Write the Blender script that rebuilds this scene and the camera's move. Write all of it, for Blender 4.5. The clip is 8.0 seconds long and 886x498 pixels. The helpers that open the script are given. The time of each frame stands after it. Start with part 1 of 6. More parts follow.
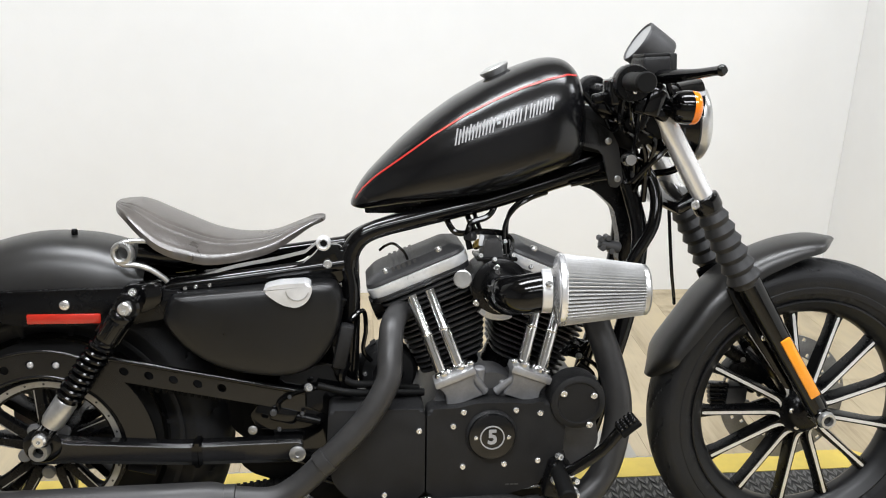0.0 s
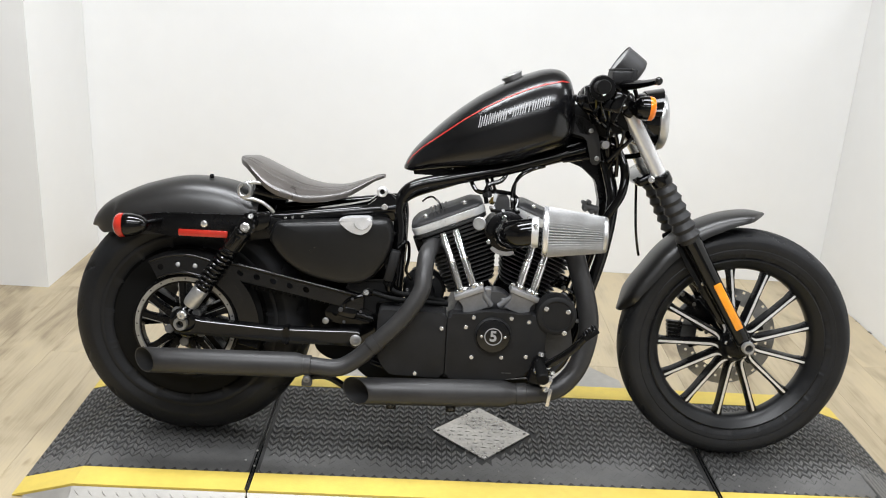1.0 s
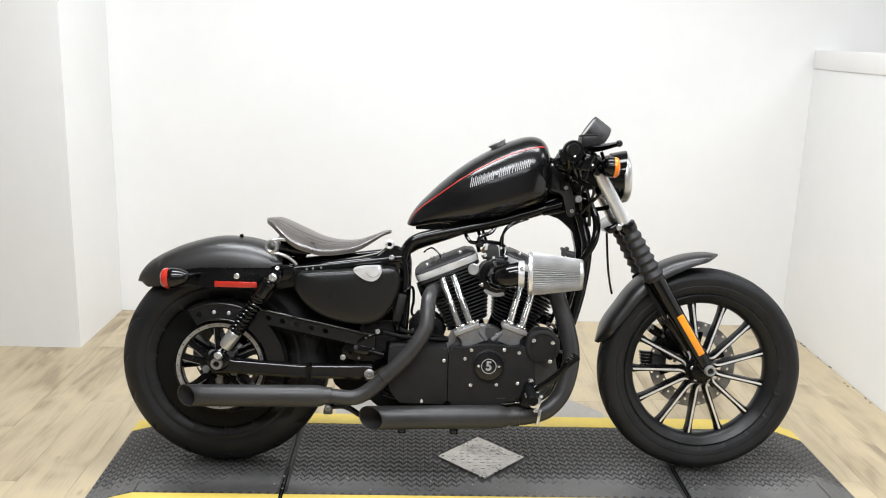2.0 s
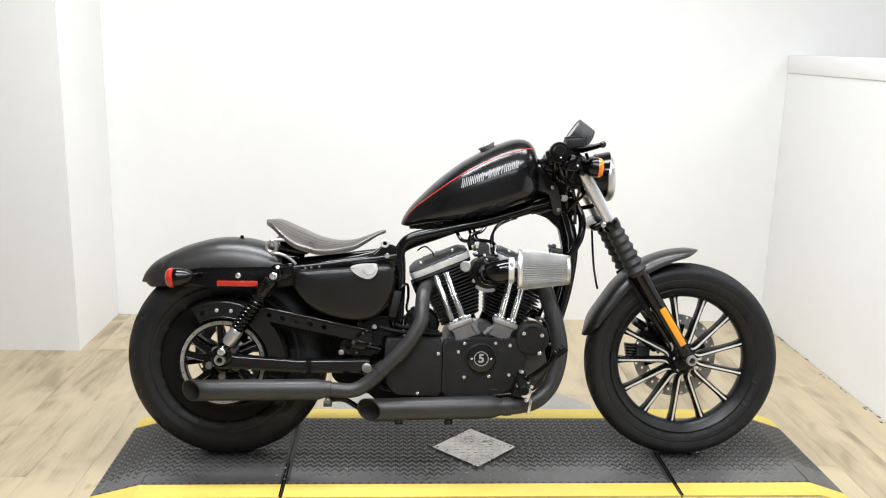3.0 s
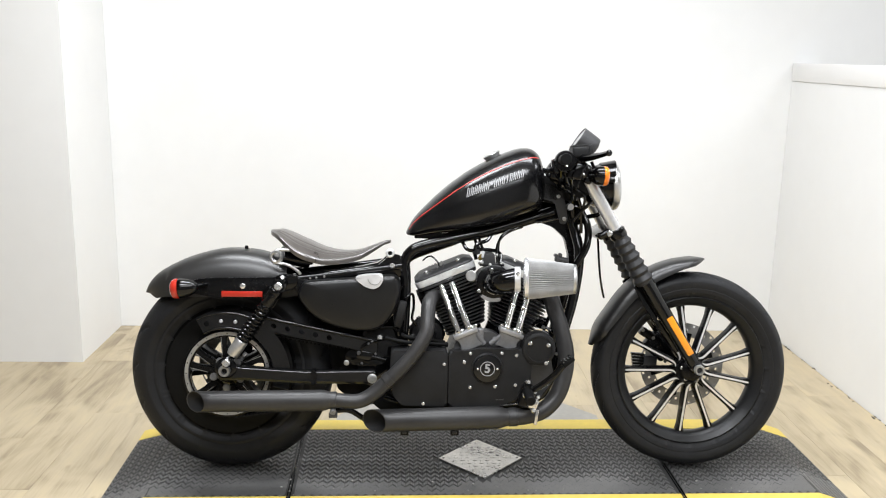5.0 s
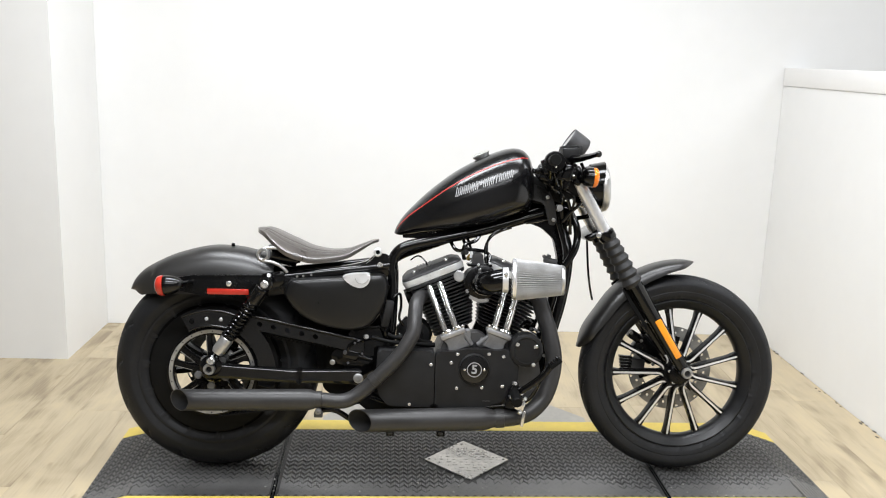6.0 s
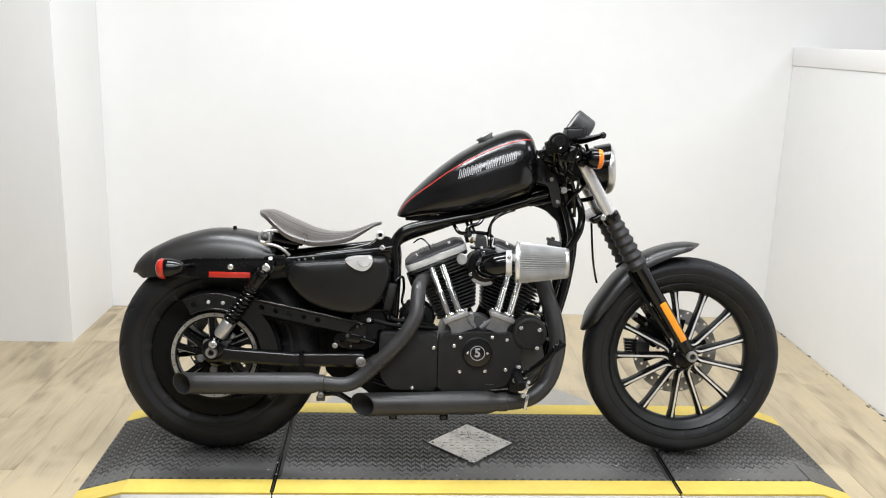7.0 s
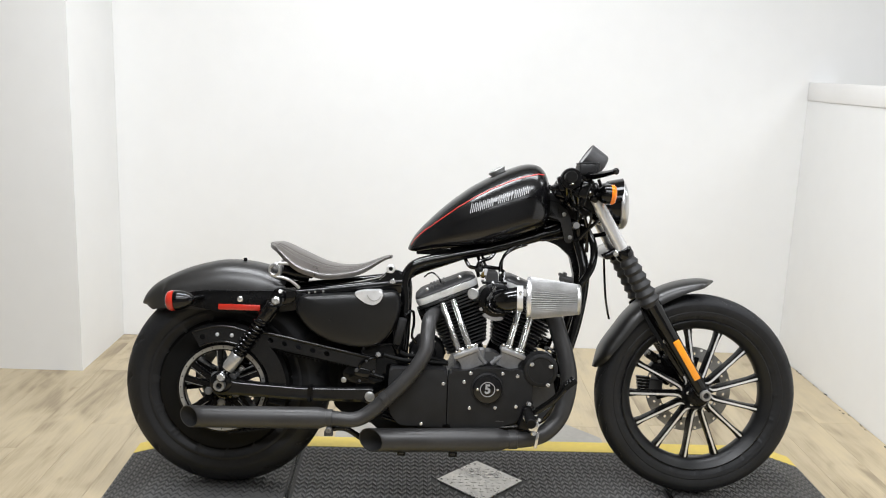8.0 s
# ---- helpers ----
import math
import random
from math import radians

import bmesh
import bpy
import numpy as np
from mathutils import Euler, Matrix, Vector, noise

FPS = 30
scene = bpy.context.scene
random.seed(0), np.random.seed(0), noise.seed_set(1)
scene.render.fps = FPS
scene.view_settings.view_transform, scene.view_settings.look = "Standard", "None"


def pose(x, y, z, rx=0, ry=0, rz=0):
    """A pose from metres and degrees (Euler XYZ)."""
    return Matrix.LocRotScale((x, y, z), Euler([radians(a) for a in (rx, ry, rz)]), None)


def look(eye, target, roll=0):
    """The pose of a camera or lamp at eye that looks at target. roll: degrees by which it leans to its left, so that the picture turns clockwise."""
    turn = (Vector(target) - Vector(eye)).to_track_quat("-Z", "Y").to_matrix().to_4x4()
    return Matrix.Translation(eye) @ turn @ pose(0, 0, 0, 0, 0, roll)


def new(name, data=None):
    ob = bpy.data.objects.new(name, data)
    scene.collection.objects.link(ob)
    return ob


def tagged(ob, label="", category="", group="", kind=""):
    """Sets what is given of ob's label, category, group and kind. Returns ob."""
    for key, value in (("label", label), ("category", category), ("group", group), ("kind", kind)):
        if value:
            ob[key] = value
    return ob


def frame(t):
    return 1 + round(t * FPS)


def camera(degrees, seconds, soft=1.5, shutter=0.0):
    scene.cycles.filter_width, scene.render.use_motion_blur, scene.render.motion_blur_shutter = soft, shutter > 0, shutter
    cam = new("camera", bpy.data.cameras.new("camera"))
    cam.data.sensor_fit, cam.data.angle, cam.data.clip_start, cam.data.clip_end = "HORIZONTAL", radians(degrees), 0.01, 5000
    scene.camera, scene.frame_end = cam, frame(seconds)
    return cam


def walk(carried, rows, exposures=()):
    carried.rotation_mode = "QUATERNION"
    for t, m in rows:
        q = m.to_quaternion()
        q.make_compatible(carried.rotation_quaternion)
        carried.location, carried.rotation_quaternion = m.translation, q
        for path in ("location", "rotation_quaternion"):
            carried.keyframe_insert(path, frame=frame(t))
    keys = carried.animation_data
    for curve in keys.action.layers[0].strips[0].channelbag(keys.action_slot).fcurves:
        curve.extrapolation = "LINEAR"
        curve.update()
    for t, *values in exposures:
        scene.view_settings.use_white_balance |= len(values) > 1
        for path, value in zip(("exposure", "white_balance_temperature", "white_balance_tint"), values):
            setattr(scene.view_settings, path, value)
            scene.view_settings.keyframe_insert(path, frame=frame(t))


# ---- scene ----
cam = camera(53.0, 8.0, soft=1.1)
PATH = [
    (0, (0.565, -1.724, 1.231), (0.7686, 0.1539, 0.5744), 1.68),
    (0.1, (0.570, -1.804, 1.236), (0.7416, 0.0897, 0.6165), 2.30),
    (0.2, (0.577, -1.882, 1.242), (0.7371, 0.0083, 0.6094), 2.57),
    (0.3, (0.585, -1.958, 1.249), (0.7187, -0.0719, 0.5970), 2.54),
    (0.4, (0.593, -2.031, 1.257), (0.7167, -0.1356, 0.6314), 2.76),
    (0.5, (0.602, -2.102, 1.265), (0.6996, -0.2074, 0.6321), 1.90),
    (0.6, (0.611, -2.171, 1.273), (0.6938, -0.2668, 0.6657), 2.25),
    (0.7, (0.620, -2.236, 1.281), (0.6716, -0.3288, 0.6823), 2.67),
    (0.8, (0.628, -2.299, 1.288), (0.6776, -0.3922, 0.6885), 3.19),
    (0.9, (0.636, -2.360, 1.295), (0.6652, -0.4606, 0.6684), 3.46),
    (1, (0.642, -2.417, 1.301), (0.6737, -0.5196, 0.6689), 3.40),
    (1.1, (0.647, -2.471, 1.307), (0.6649, -0.5735, 0.6741), 3.08),
    (1.2, (0.650, -2.521, 1.312), (0.6543, -0.6150, 0.7064), 2.80),
    (1.3, (0.651, -2.568, 1.316), (0.6415, -0.6555, 0.7313), 2.47),
    (1.4, (0.650, -2.611, 1.320), (0.6329, -0.6913, 0.7601), 2.30),
    (1.5, (0.647, -2.651, 1.323), (0.6349, -0.7242, 0.7857), 2.04),
    (1.6, (0.641, -2.686, 1.325), (0.6394, -0.7553, 0.8033), 2.12),
    (1.7, (0.632, -2.717, 1.327), (0.6479, -0.7814, 0.8241), 2.07),
    (2.8, (0.580, -2.934, 1.328), (0.6546, -0.9867, 0.8787), 1.64),
    (2.9, (0.577, -2.932, 1.328), (0.6579, -0.9856, 0.8751), 1.55),
    (3, (0.575, -2.930, 1.328), (0.6617, -0.9842, 0.8748), 1.46),
    (3.1, (0.573, -2.929, 1.328), (0.6643, -0.9828, 0.8748), 1.39),
    (3.2, (0.571, -2.927, 1.327), (0.6655, -0.9805, 0.8795), 1.32),
    (3.3, (0.570, -2.926, 1.327), (0.6562, -0.9782, 0.8827), 1.25),
    (3.4, (0.568, -2.925, 1.327), (0.6510, -0.9758, 0.8885), 1.18),
    (3.5, (0.567, -2.924, 1.327), (0.6428, -0.9737, 0.8927), 1.11),
    (3.6, (0.566, -2.924, 1.327), (0.6415, -0.9727, 0.8939), 1.14),
    (3.7, (0.565, -2.923, 1.327), (0.6503, -0.9721, 0.8953), 1.16),
    (3.8, (0.564, -2.923, 1.327), (0.6539, -0.9720, 0.8940), 1.18),
    (3.9, (0.563, -2.922, 1.327), (0.6483, -0.9695, 0.9022), 1.20),
    (4, (0.563, -2.922, 1.326), (0.6511, -0.9688, 0.9037), 1.23),
    (4.1, (0.562, -2.921, 1.326), (0.6499, -0.9714, 0.8898), 1.13),
    (4.2, (0.562, -2.921, 1.326), (0.6594, -0.9727, 0.8841), 1.04),
    (4.3, (0.562, -2.920, 1.326), (0.6521, -0.9744, 0.8728), 0.94),
    (4.4, (0.562, -2.920, 1.325), (0.6525, -0.9759, 0.8642), 0.84),
    (4.5, (0.562, -2.919, 1.325), (0.6411, -0.9760, 0.8595), 0.75),
    (4.6, (0.562, -2.919, 1.324), (0.6410, -0.9765, 0.8548), 0.84),
    (4.7, (0.563, -2.918, 1.324), (0.6330, -0.9757, 0.8540), 0.93),
    (4.8, (0.563, -2.918, 1.323), (0.6354, -0.9733, 0.8609), 1.02),
    (4.9, (0.564, -2.917, 1.323), (0.6404, -0.9671, 0.8849), 1.11),
    (5, (0.565, -2.916, 1.322), (0.6467, -0.9649, 0.8914), 1.21),
    (5.1, (0.566, -2.915, 1.322), (0.6831, -0.9605, 0.9154), 1.54),
    (5.2, (0.567, -2.914, 1.321), (0.6799, -0.9619, 0.9024), 1.87),
    (6.3, (0.584, -2.897, 1.312), (0.6783, -0.9465, 0.8794), 1.87),
    (6.4, (0.586, -2.895, 1.312), (0.6816, -0.9453, 0.8744), 1.69),
    (6.5, (0.588, -2.892, 1.311), (0.6844, -0.9442, 0.8692), 1.51),
    (6.6, (0.590, -2.890, 1.311), (0.6901, -0.9452, 0.8550), 1.58),
    (6.7, (0.591, -2.888, 1.310), (0.6970, -0.9437, 0.8520), 1.64),
    (6.8, (0.593, -2.885, 1.310), (0.6895, -0.9419, 0.8473), 1.70),
    (6.9, (0.595, -2.883, 1.310), (0.6794, -0.9391, 0.8461), 1.76),
    (7, (0.596, -2.880, 1.310), (0.6778, -0.9369, 0.8441), 1.82),
    (7.1, (0.598, -2.878, 1.311), (0.6800, -0.9352, 0.8412), 1.89),
    (7.2, (0.599, -2.875, 1.311), (0.6802, -0.9323, 0.8430), 1.96),
    (7.3, (0.600, -2.872, 1.312), (0.6775, -0.9279, 0.8509), 2.03),
    (7.4, (0.601, -2.870, 1.313), (0.6749, -0.9242, 0.8565), 2.09),
    (7.5, (0.602, -2.868, 1.314), (0.6735, -0.9210, 0.8605), 2.16),
    (7.6, (0.603, -2.865, 1.316), (0.6759, -0.9153, 0.8769), 2.17),
    (7.7, (0.604, -2.863, 1.318), (0.6770, -0.9096, 0.8940), 2.19),
    (7.8, (0.604, -2.861, 1.320), (0.6690, -0.9053, 0.9047), 2.20),
    (7.9, (0.604, -2.859, 1.323), (0.6597, -0.9020, 0.9119), 2.21),
    (8, (0.604, -2.857, 1.326), (0.6537, -0.8988, 0.9198), 2.22),
]
EXPOSURES = [(0, -0.25), (1, -0.27), (1.7, -0.23), (2.8, -0.16), (3.5, -0.13), (5, -0.13), (6.5, -0.22), (8, -0.30)]
walk(cam, [(t, look(eye, target, roll)) for t, eye, target, roll in PATH], EXPOSURES)

# ---------------------------------------------------------------- world and lamps
world = bpy.data.worlds.new("world")
scene.world = world
world.use_nodes = True
world.node_tree.nodes["Background"].inputs[0].default_value = (0.9, 0.95, 1.0, 1)
world.node_tree.nodes["Background"].inputs[1].default_value = 0.05


def ceiling_lamp(x, y, sx, sy, watts):
    d = bpy.data.lights.new("ceiling_lamp", "AREA")
    d.shape, d.size, d.size_y, d.energy, d.color = "RECTANGLE", sx, sy, watts, (0.935, 0.962, 1.005)
    ob = new("ceiling_lamp", d)
    ob.matrix_world = pose(x, y, 2.74, 0, 0, 0)
    return ob


ceiling_lamp(0.1, -0.12, 1.2, 0.45, 61)
ceiling_lamp(1.45, -0.12, 1.2, 0.45, 40)
ceiling_lamp(0.1, -1.75, 1.2, 0.45, 61)
ceiling_lamp(1.45, -1.75, 1.2, 0.45, 42)
ceiling_lamp(0.1, -3.4, 1.2, 0.45, 20)
ceiling_lamp(1.45, -3.4, 1.2, 0.45, 20)

ceiling_lamp(3.6, -0.2, 1.2, 0.45, 38)


# ---------------------------------------------------------------- materials
def node_mat(name, color, rough=0.5, metal=0.0, vary=0.12, scale=8.0, bump=0.0, bump_scale=200.0, rough_vary=0.1,
             coat=0.0, spec=0.5, coord="Object", piece=0.0):
    """A surface with stains at one scale, grain at a finer one, and a fine relief."""
    m = bpy.data.materials.new(name)
    m.use_nodes = True
    nt = m.node_tree
    b = nt.nodes["Principled BSDF"]
    b.inputs["Metallic"].default_value = metal
    b.inputs["Specular IOR Level"].default_value = spec
    b.inputs["Coat Weight"].default_value = coat
    b.inputs["Coat Roughness"].default_value = 0.08
    tc = nt.nodes.new("ShaderNodeTexCoord")
    n1 = nt.nodes.new("ShaderNodeTexNoise")
    n1.inputs["Scale"].default_value, n1.inputs["Detail"].default_value = scale, 5
    n2 = nt.nodes.new("ShaderNodeTexNoise")
    n2.inputs["Scale"].default_value, n2.inputs["Detail"].default_value = scale * 9, 3
    nt.links.new(tc.outputs[coord], n1.inputs["Vector"])
    nt.links.new(tc.outputs[coord], n2.inputs["Vector"])
    add = nt.nodes.new("ShaderNodeMath")
    add.operation = "MULTIPLY_ADD"
    nt.links.new(n2.outputs["Fac"], add.inputs[0])
    add.inputs[1].default_value = 0.4
    nt.links.new(n1.outputs["Fac"], add.inputs[2])
    fac = add.outputs[0]
    if piece:
        info = nt.nodes.new("ShaderNodeObjectInfo")
        pm = nt.nodes.new("ShaderNodeMath")
        pm.operation = "MULTIPLY_ADD"
        nt.links.new(info.outputs["Random"], pm.inputs[0])
        pm.inputs[1].default_value = piece
        nt.links.new(fac, pm.inputs[2])
        fac = pm.outputs[0]
    ramp = nt.nodes.new("ShaderNodeValToRGB")
    lo = [max(0.0, c * (1 - vary)) for c in color]
    hi = [min(1.0, c * (1 + vary)) for c in color]
    ramp.color_ramp.elements[0].position, ramp.color_ramp.elements[1].position = 0.4, 1.0 + piece
    ramp.color_ramp.elements[0].color, ramp.color_ramp.elements[1].color = (*lo, 1), (*hi, 1)
    nt.links.new(fac, ramp.inputs[0])
    nt.links.new(ramp.outputs[0], b.inputs["Base Color"])
    mr = nt.nodes.new("ShaderNodeMapRange")
    mr.inputs["From Min"].default_value, mr.inputs["From Max"].default_value = 0.4, 1.0
    mr.inputs["To Min"].default_value = max(0.02, rough - rough_vary)
    mr.inputs["To Max"].default_value = min(1.0, rough + rough_vary)
    nt.links.new(add.outputs[0], mr.inputs[0])
    nt.links.new(mr.outputs[0], b.inputs["Roughness"])
    if bump:
        n3 = nt.nodes.new("ShaderNodeTexNoise")
        n3.inputs["Scale"].default_value, n3.inputs["Detail"].default_value = bump_scale, 3
        nt.links.new(tc.outputs[coord], n3.inputs["Vector"])
        bp = nt.nodes.new("ShaderNodeBump")
        bp.inputs["Strength"].default_value, bp.inputs["Distance"].default_value = bump, 0.002
        nt.links.new(n3.outputs["Fac"], bp.inputs["Height"])
        nt.links.new(bp.outputs[0], b.inputs["Normal"])
    return m


def wood_mat(name):
    """Pale oak-look vinyl planks: streaks along the plank (y), each plank a little different."""
    m = bpy.data.materials.new(name)
    m.use_nodes = True
    nt = m.node_tree
    b = nt.nodes["Principled BSDF"]
    tc = nt.nodes.new("ShaderNodeTexCoord")
    info = nt.nodes.new("ShaderNodeObjectInfo")
    shift = nt.nodes.new("ShaderNodeVectorMath")
    shift.operation = "SCALE"
    shift.inputs[0].default_value = (31.0, 17.0, 5.0)
    nt.links.new(info.outputs["Random"], shift.inputs["Scale"])
    addv = nt.nodes.new("ShaderNodeVectorMath")
    nt.links.new(tc.outputs["Object"], addv.inputs[0])
    nt.links.new(shift.outputs[0], addv.inputs[1])
    def noise(scale, size, detail, distortion=0.0):
        mp = nt.nodes.new("ShaderNodeMapping")
        mp.inputs["Scale"].default_value = scale
        nt.links.new(addv.outputs[0], mp.inputs["Vector"])
        n = nt.nodes.new("ShaderNodeTexNoise")
        n.inputs["Scale"].default_value, n.inputs["Detail"].default_value = size, detail
        n.inputs["Distortion"].default_value = distortion
        nt.links.new(mp.outputs[0], n.inputs["Vector"])
        return n.outputs["Fac"]

    def mix(a, k, b):
        q = nt.nodes.new("ShaderNodeMath")
        q.operation = "MULTIPLY_ADD"
        nt.links.new(a, q.inputs[0])
        q.inputs[1].default_value = k
        nt.links.new(b, q.inputs[2])
        return q.outputs[0]

    patches = noise((5.5, 2.2, 1.0), 1.1, 3, 0.9)
    streaks = noise((15.0, 1.2, 1.0), 1.2, 3, 0.8)
    fine = noise((150.0, 6.0, 1.0), 1.5, 3)
    knots = noise((17.0, 7.0, 1.0), 1.0, 2)
    tone = mix(info.outputs["Random"], 0.24, mix(fine, 0.34, mix(streaks, 0.72, mix(patches, 0.12, patches))))
    ramp = nt.nodes.new("ShaderNodeValToRGB")
    e = ramp.color_ramp.elements
    e[0].position, e[0].color = 0.26, (0.280, 0.223, 0.145, 1)
    e[1].position, e[1].color = 1.0, (0.520, 0.430, 0.278, 1)
    for pos, col in ((0.5, (0.400, 0.326, 0.210, 1)), (0.72, (0.466, 0.387, 0.261, 1))):
        ramp.color_ramp.elements.new(pos).color = col
    scl = nt.nodes.new("ShaderNodeMapRange")
    scl.inputs["From Min"].default_value, scl.inputs["From Max"].default_value = 0.90, 1.46
    scl.inputs["To Min"].default_value, scl.inputs["To Max"].default_value = 0.2, 1.05
    nt.links.new(tone, scl.inputs[0])
    nt.links.new(scl.outputs[0], ramp.inputs[0])
    kr = nt.nodes.new("ShaderNodeValToRGB")
    kr.color_ramp.elements[0].position, kr.color_ramp.elements[0].color = 0.69, (1, 1, 1, 1)
    kr.color_ramp.elements[1].position, kr.color_ramp.elements[1].color = 0.79, (0.72, 0.67, 0.61, 1)
    nt.links.new(knots, kr.inputs[0])
    mul = nt.nodes.new("ShaderNodeMix")
    mul.data_type, mul.blend_type = "RGBA", "MULTIPLY"
    mul.inputs[0].default_value = 1.0
    nt.links.new(ramp.outputs[0], mul.inputs[6])
    nt.links.new(kr.outputs[0], mul.inputs[7])
    nt.links.new(mul.outputs[2], b.inputs["Base Color"])
    b.inputs["Roughness"].default_value = 0.45
    bp = nt.nodes.new("ShaderNodeBump")
    bp.inputs["Strength"].default_value, bp.inputs["Distance"].default_value = 0.2, 0.001
    nt.links.new(fine, bp.inputs["Height"])
    nt.links.new(bp.outputs[0], b.inputs["Normal"])
    return m


WALL = node_mat("white_wall_paint", (0.80, 0.80, 0.79), 0.6, vary=0.03, scale=1.2, bump=0.08, bump_scale=120)
# grey for walls out of view, picked to hold down bounce and reflections
UNSEEN_GREY = node_mat("unseen_wall_grey", (0.36, 0.36, 0.36), 0.7, vary=0.1, scale=2)
# mid grey on the unseen ceiling keeps its bounce light low
CEIL = node_mat("ceiling_bounce_grey", (0.32, 0.32, 0.31), 0.8, vary=0.03, scale=1.0)
CAPTRIM = node_mat("ledge_paint", (0.83, 0.82, 0.805), 0.5, vary=0.03, scale=3)
WOOD = wood_mat("plank_wood")
# one rubber in two tones: gaps darkened as shade, bar tops paled as light
DECK_SHADED = node_mat("deck_rubber_shaded", (0.030, 0.0297, 0.029), 0.5, vary=0.4, scale=3.5, bump=0.3, bump_scale=300, spec=0.4)
TREAD_LIT = node_mat("tread_rubber_lit", (0.094, 0.093, 0.0905), 0.38, vary=0.45, scale=3, bump=0.2, bump_scale=250, spec=0.6)
YELLOW = node_mat("yellow_paint", (0.69, 0.525, 0.105), 0.5, vary=0.14, scale=5, bump=0.2, bump_scale=150)
PLATEM = node_mat("worn_checker_plate", (0.47, 0.455, 0.43), 0.30, 0.8, vary=0.5, scale=9, bump=0.2, bump_scale=160)
DARKGAP = node_mat("gap_black", (0.012, 0.012, 0.012), 0.6)
GRIT = node_mat("pale_grit", (0.34, 0.33, 0.31), 0.8, vary=0.2, scale=30)
TYRE = node_mat("tyre_rubber", (0.0118, 0.0122, 0.0136), 0.52, vary=0.35, scale=10, bump=0.25, bump_scale=400, spec=0.28)
SATIN = node_mat("satin_black_paint", (0.003, 0.003, 0.0033), 0.27, vary=0.25, scale=14, rough_vary=0.04, bump=0.05, bump_scale=700, spec=0.22)
FENDER = node_mat("worn_satin_black", (0.0125, 0.012, 0.0115), 0.34, vary=0.4, scale=9, rough_vary=0.06, bump=0.05, bump_scale=500, spec=0.62)
GUARDP = node_mat("guard_paint", (0.006, 0.006, 0.0064), 0.17, vary=0.3, scale=12, rough_vary=0.05, spec=0.5)
POLISHED = node_mat("machined_band", (0.72, 0.725, 0.73), 0.34, 0.3, vary=0.22, scale=14, bump=0.05, bump_scale=300)
TANKP = node_mat("tank_paint", (0.004, 0.004, 0.0045), 0.18, vary=0.2, scale=10, rough_vary=0.03, bump=0.03, bump_scale=800, spec=0.5)
GLOSS = node_mat("gloss_black_paint", (0.002, 0.002, 0.0022), 0.09, vary=0.2, scale=20, rough_vary=0.04, coat=0.15, spec=0.33, bump=0.03, bump_scale=90)
WRINKLE = node_mat("wrinkle_black", (0.0125, 0.0125, 0.013), 0.5, vary=0.3, scale=20, bump=0.35, bump_scale=900, spec=0.24)
DULL = node_mat("dull_black_plate", (0.016, 0.016, 0.017), 0.55, vary=0.25, scale=20)
GREYCAST = node_mat("grey_casting", (0.06, 0.06, 0.062), 0.48, 0.3, vary=0.25, scale=18, bump=0.25, bump_scale=500)
FIN = node_mat("fin_black", (0.027, 0.027, 0.028), 0.36, 0.2, vary=0.3, scale=25)
LIGHTCAST = node_mat("light_grey_casting", (0.36, 0.36, 0.365), 0.38, 0.6, vary=0.2, scale=18, bump=0.2, bump_scale=450)
MIDCAST = node_mat("mid_grey_casting", (0.20, 0.20, 0.204), 0.44, 0.45, vary=0.25, scale=18, bump=0.25, bump_scale=450)
PLASTIC = node_mat("black_plastic", (0.005, 0.005, 0.005), 0.7, vary=0.3, scale=16, bump=0.15, bump_scale=500, spec=0.12)
LIDGREY = node_mat("lid_casting", (0.062, 0.062, 0.064), 0.44, 0.3, vary=0.25, scale=16, bump=0.2, bump_scale=600)
DISC = node_mat("worn_disc_steel", (0.36, 0.36, 0.355), 0.42, 0.8, vary=0.3, scale=30)
RIMP = node_mat("rim_paint", (0.0075, 0.0078, 0.0086), 0.36, vary=0.2, scale=20, spec=0.34)
OILT = node_mat("oil_tank_paint", (0.006, 0.006, 0.0062), 0.34, vary=0.3, scale=12, bump=0.12, bump_scale=900, spec=0.42)
SILVER = node_mat("silver_casting", (0.56, 0.56, 0.555), 0.36, 0.9, vary=0.2, scale=20, bump=0.08, bump_scale=300)
CHROME = node_mat("chrome", (0.78, 0.78, 0.78), 0.19, 1.0, vary=0.05, scale=15, rough_vary=0.03)
STEEL = node_mat("fork_tube_steel", (0.86, 0.86, 0.87), 0.24, 0.72, vary=0.06, scale=18, rough_vary=0.04)
BRUSHED = node_mat("machined_metal", (0.78, 0.78, 0.785), 0.38, 0.6, vary=0.1, scale=40)
BOLT = node_mat("bolt_metal", (0.78, 0.78, 0.77), 0.22, 0.85, vary=0.12, scale=60)
EXHAUST = node_mat("exhaust_black_ceramic", (0.037, 0.0362, 0.0362), 0.40, 0.25, vary=0.25, scale=9, bump=0.08, bump_scale=500, spec=0.4)
SOOT = node_mat("soot_black", (0.01, 0.01, 0.01), 0.9)
LEATHER = node_mat("worn_leather", (0.066, 0.058, 0.052), 0.31, vary=0.5, scale=9, rough_vary=0.06, bump=0.2, bump_scale=260, spec=0.85)
RUBBER = node_mat("soft_rubber", (0.0045, 0.0045, 0.0045), 0.6, vary=0.25, scale=20, spec=0.14)
PLEAT = node_mat("filter_gauze", (0.49, 0.49, 0.488), 0.45, 0.3, vary=0.2, scale=25, bump=0.4, bump_scale=1200)
RED = node_mat("red_stripe_paint", (0.38, 0.02, 0.016), 0.35, vary=0.1, scale=20)
REDLENS = node_mat("red_lens", (0.46, 0.026, 0.014), 0.15, vary=0.12, scale=40, coat=0.6)
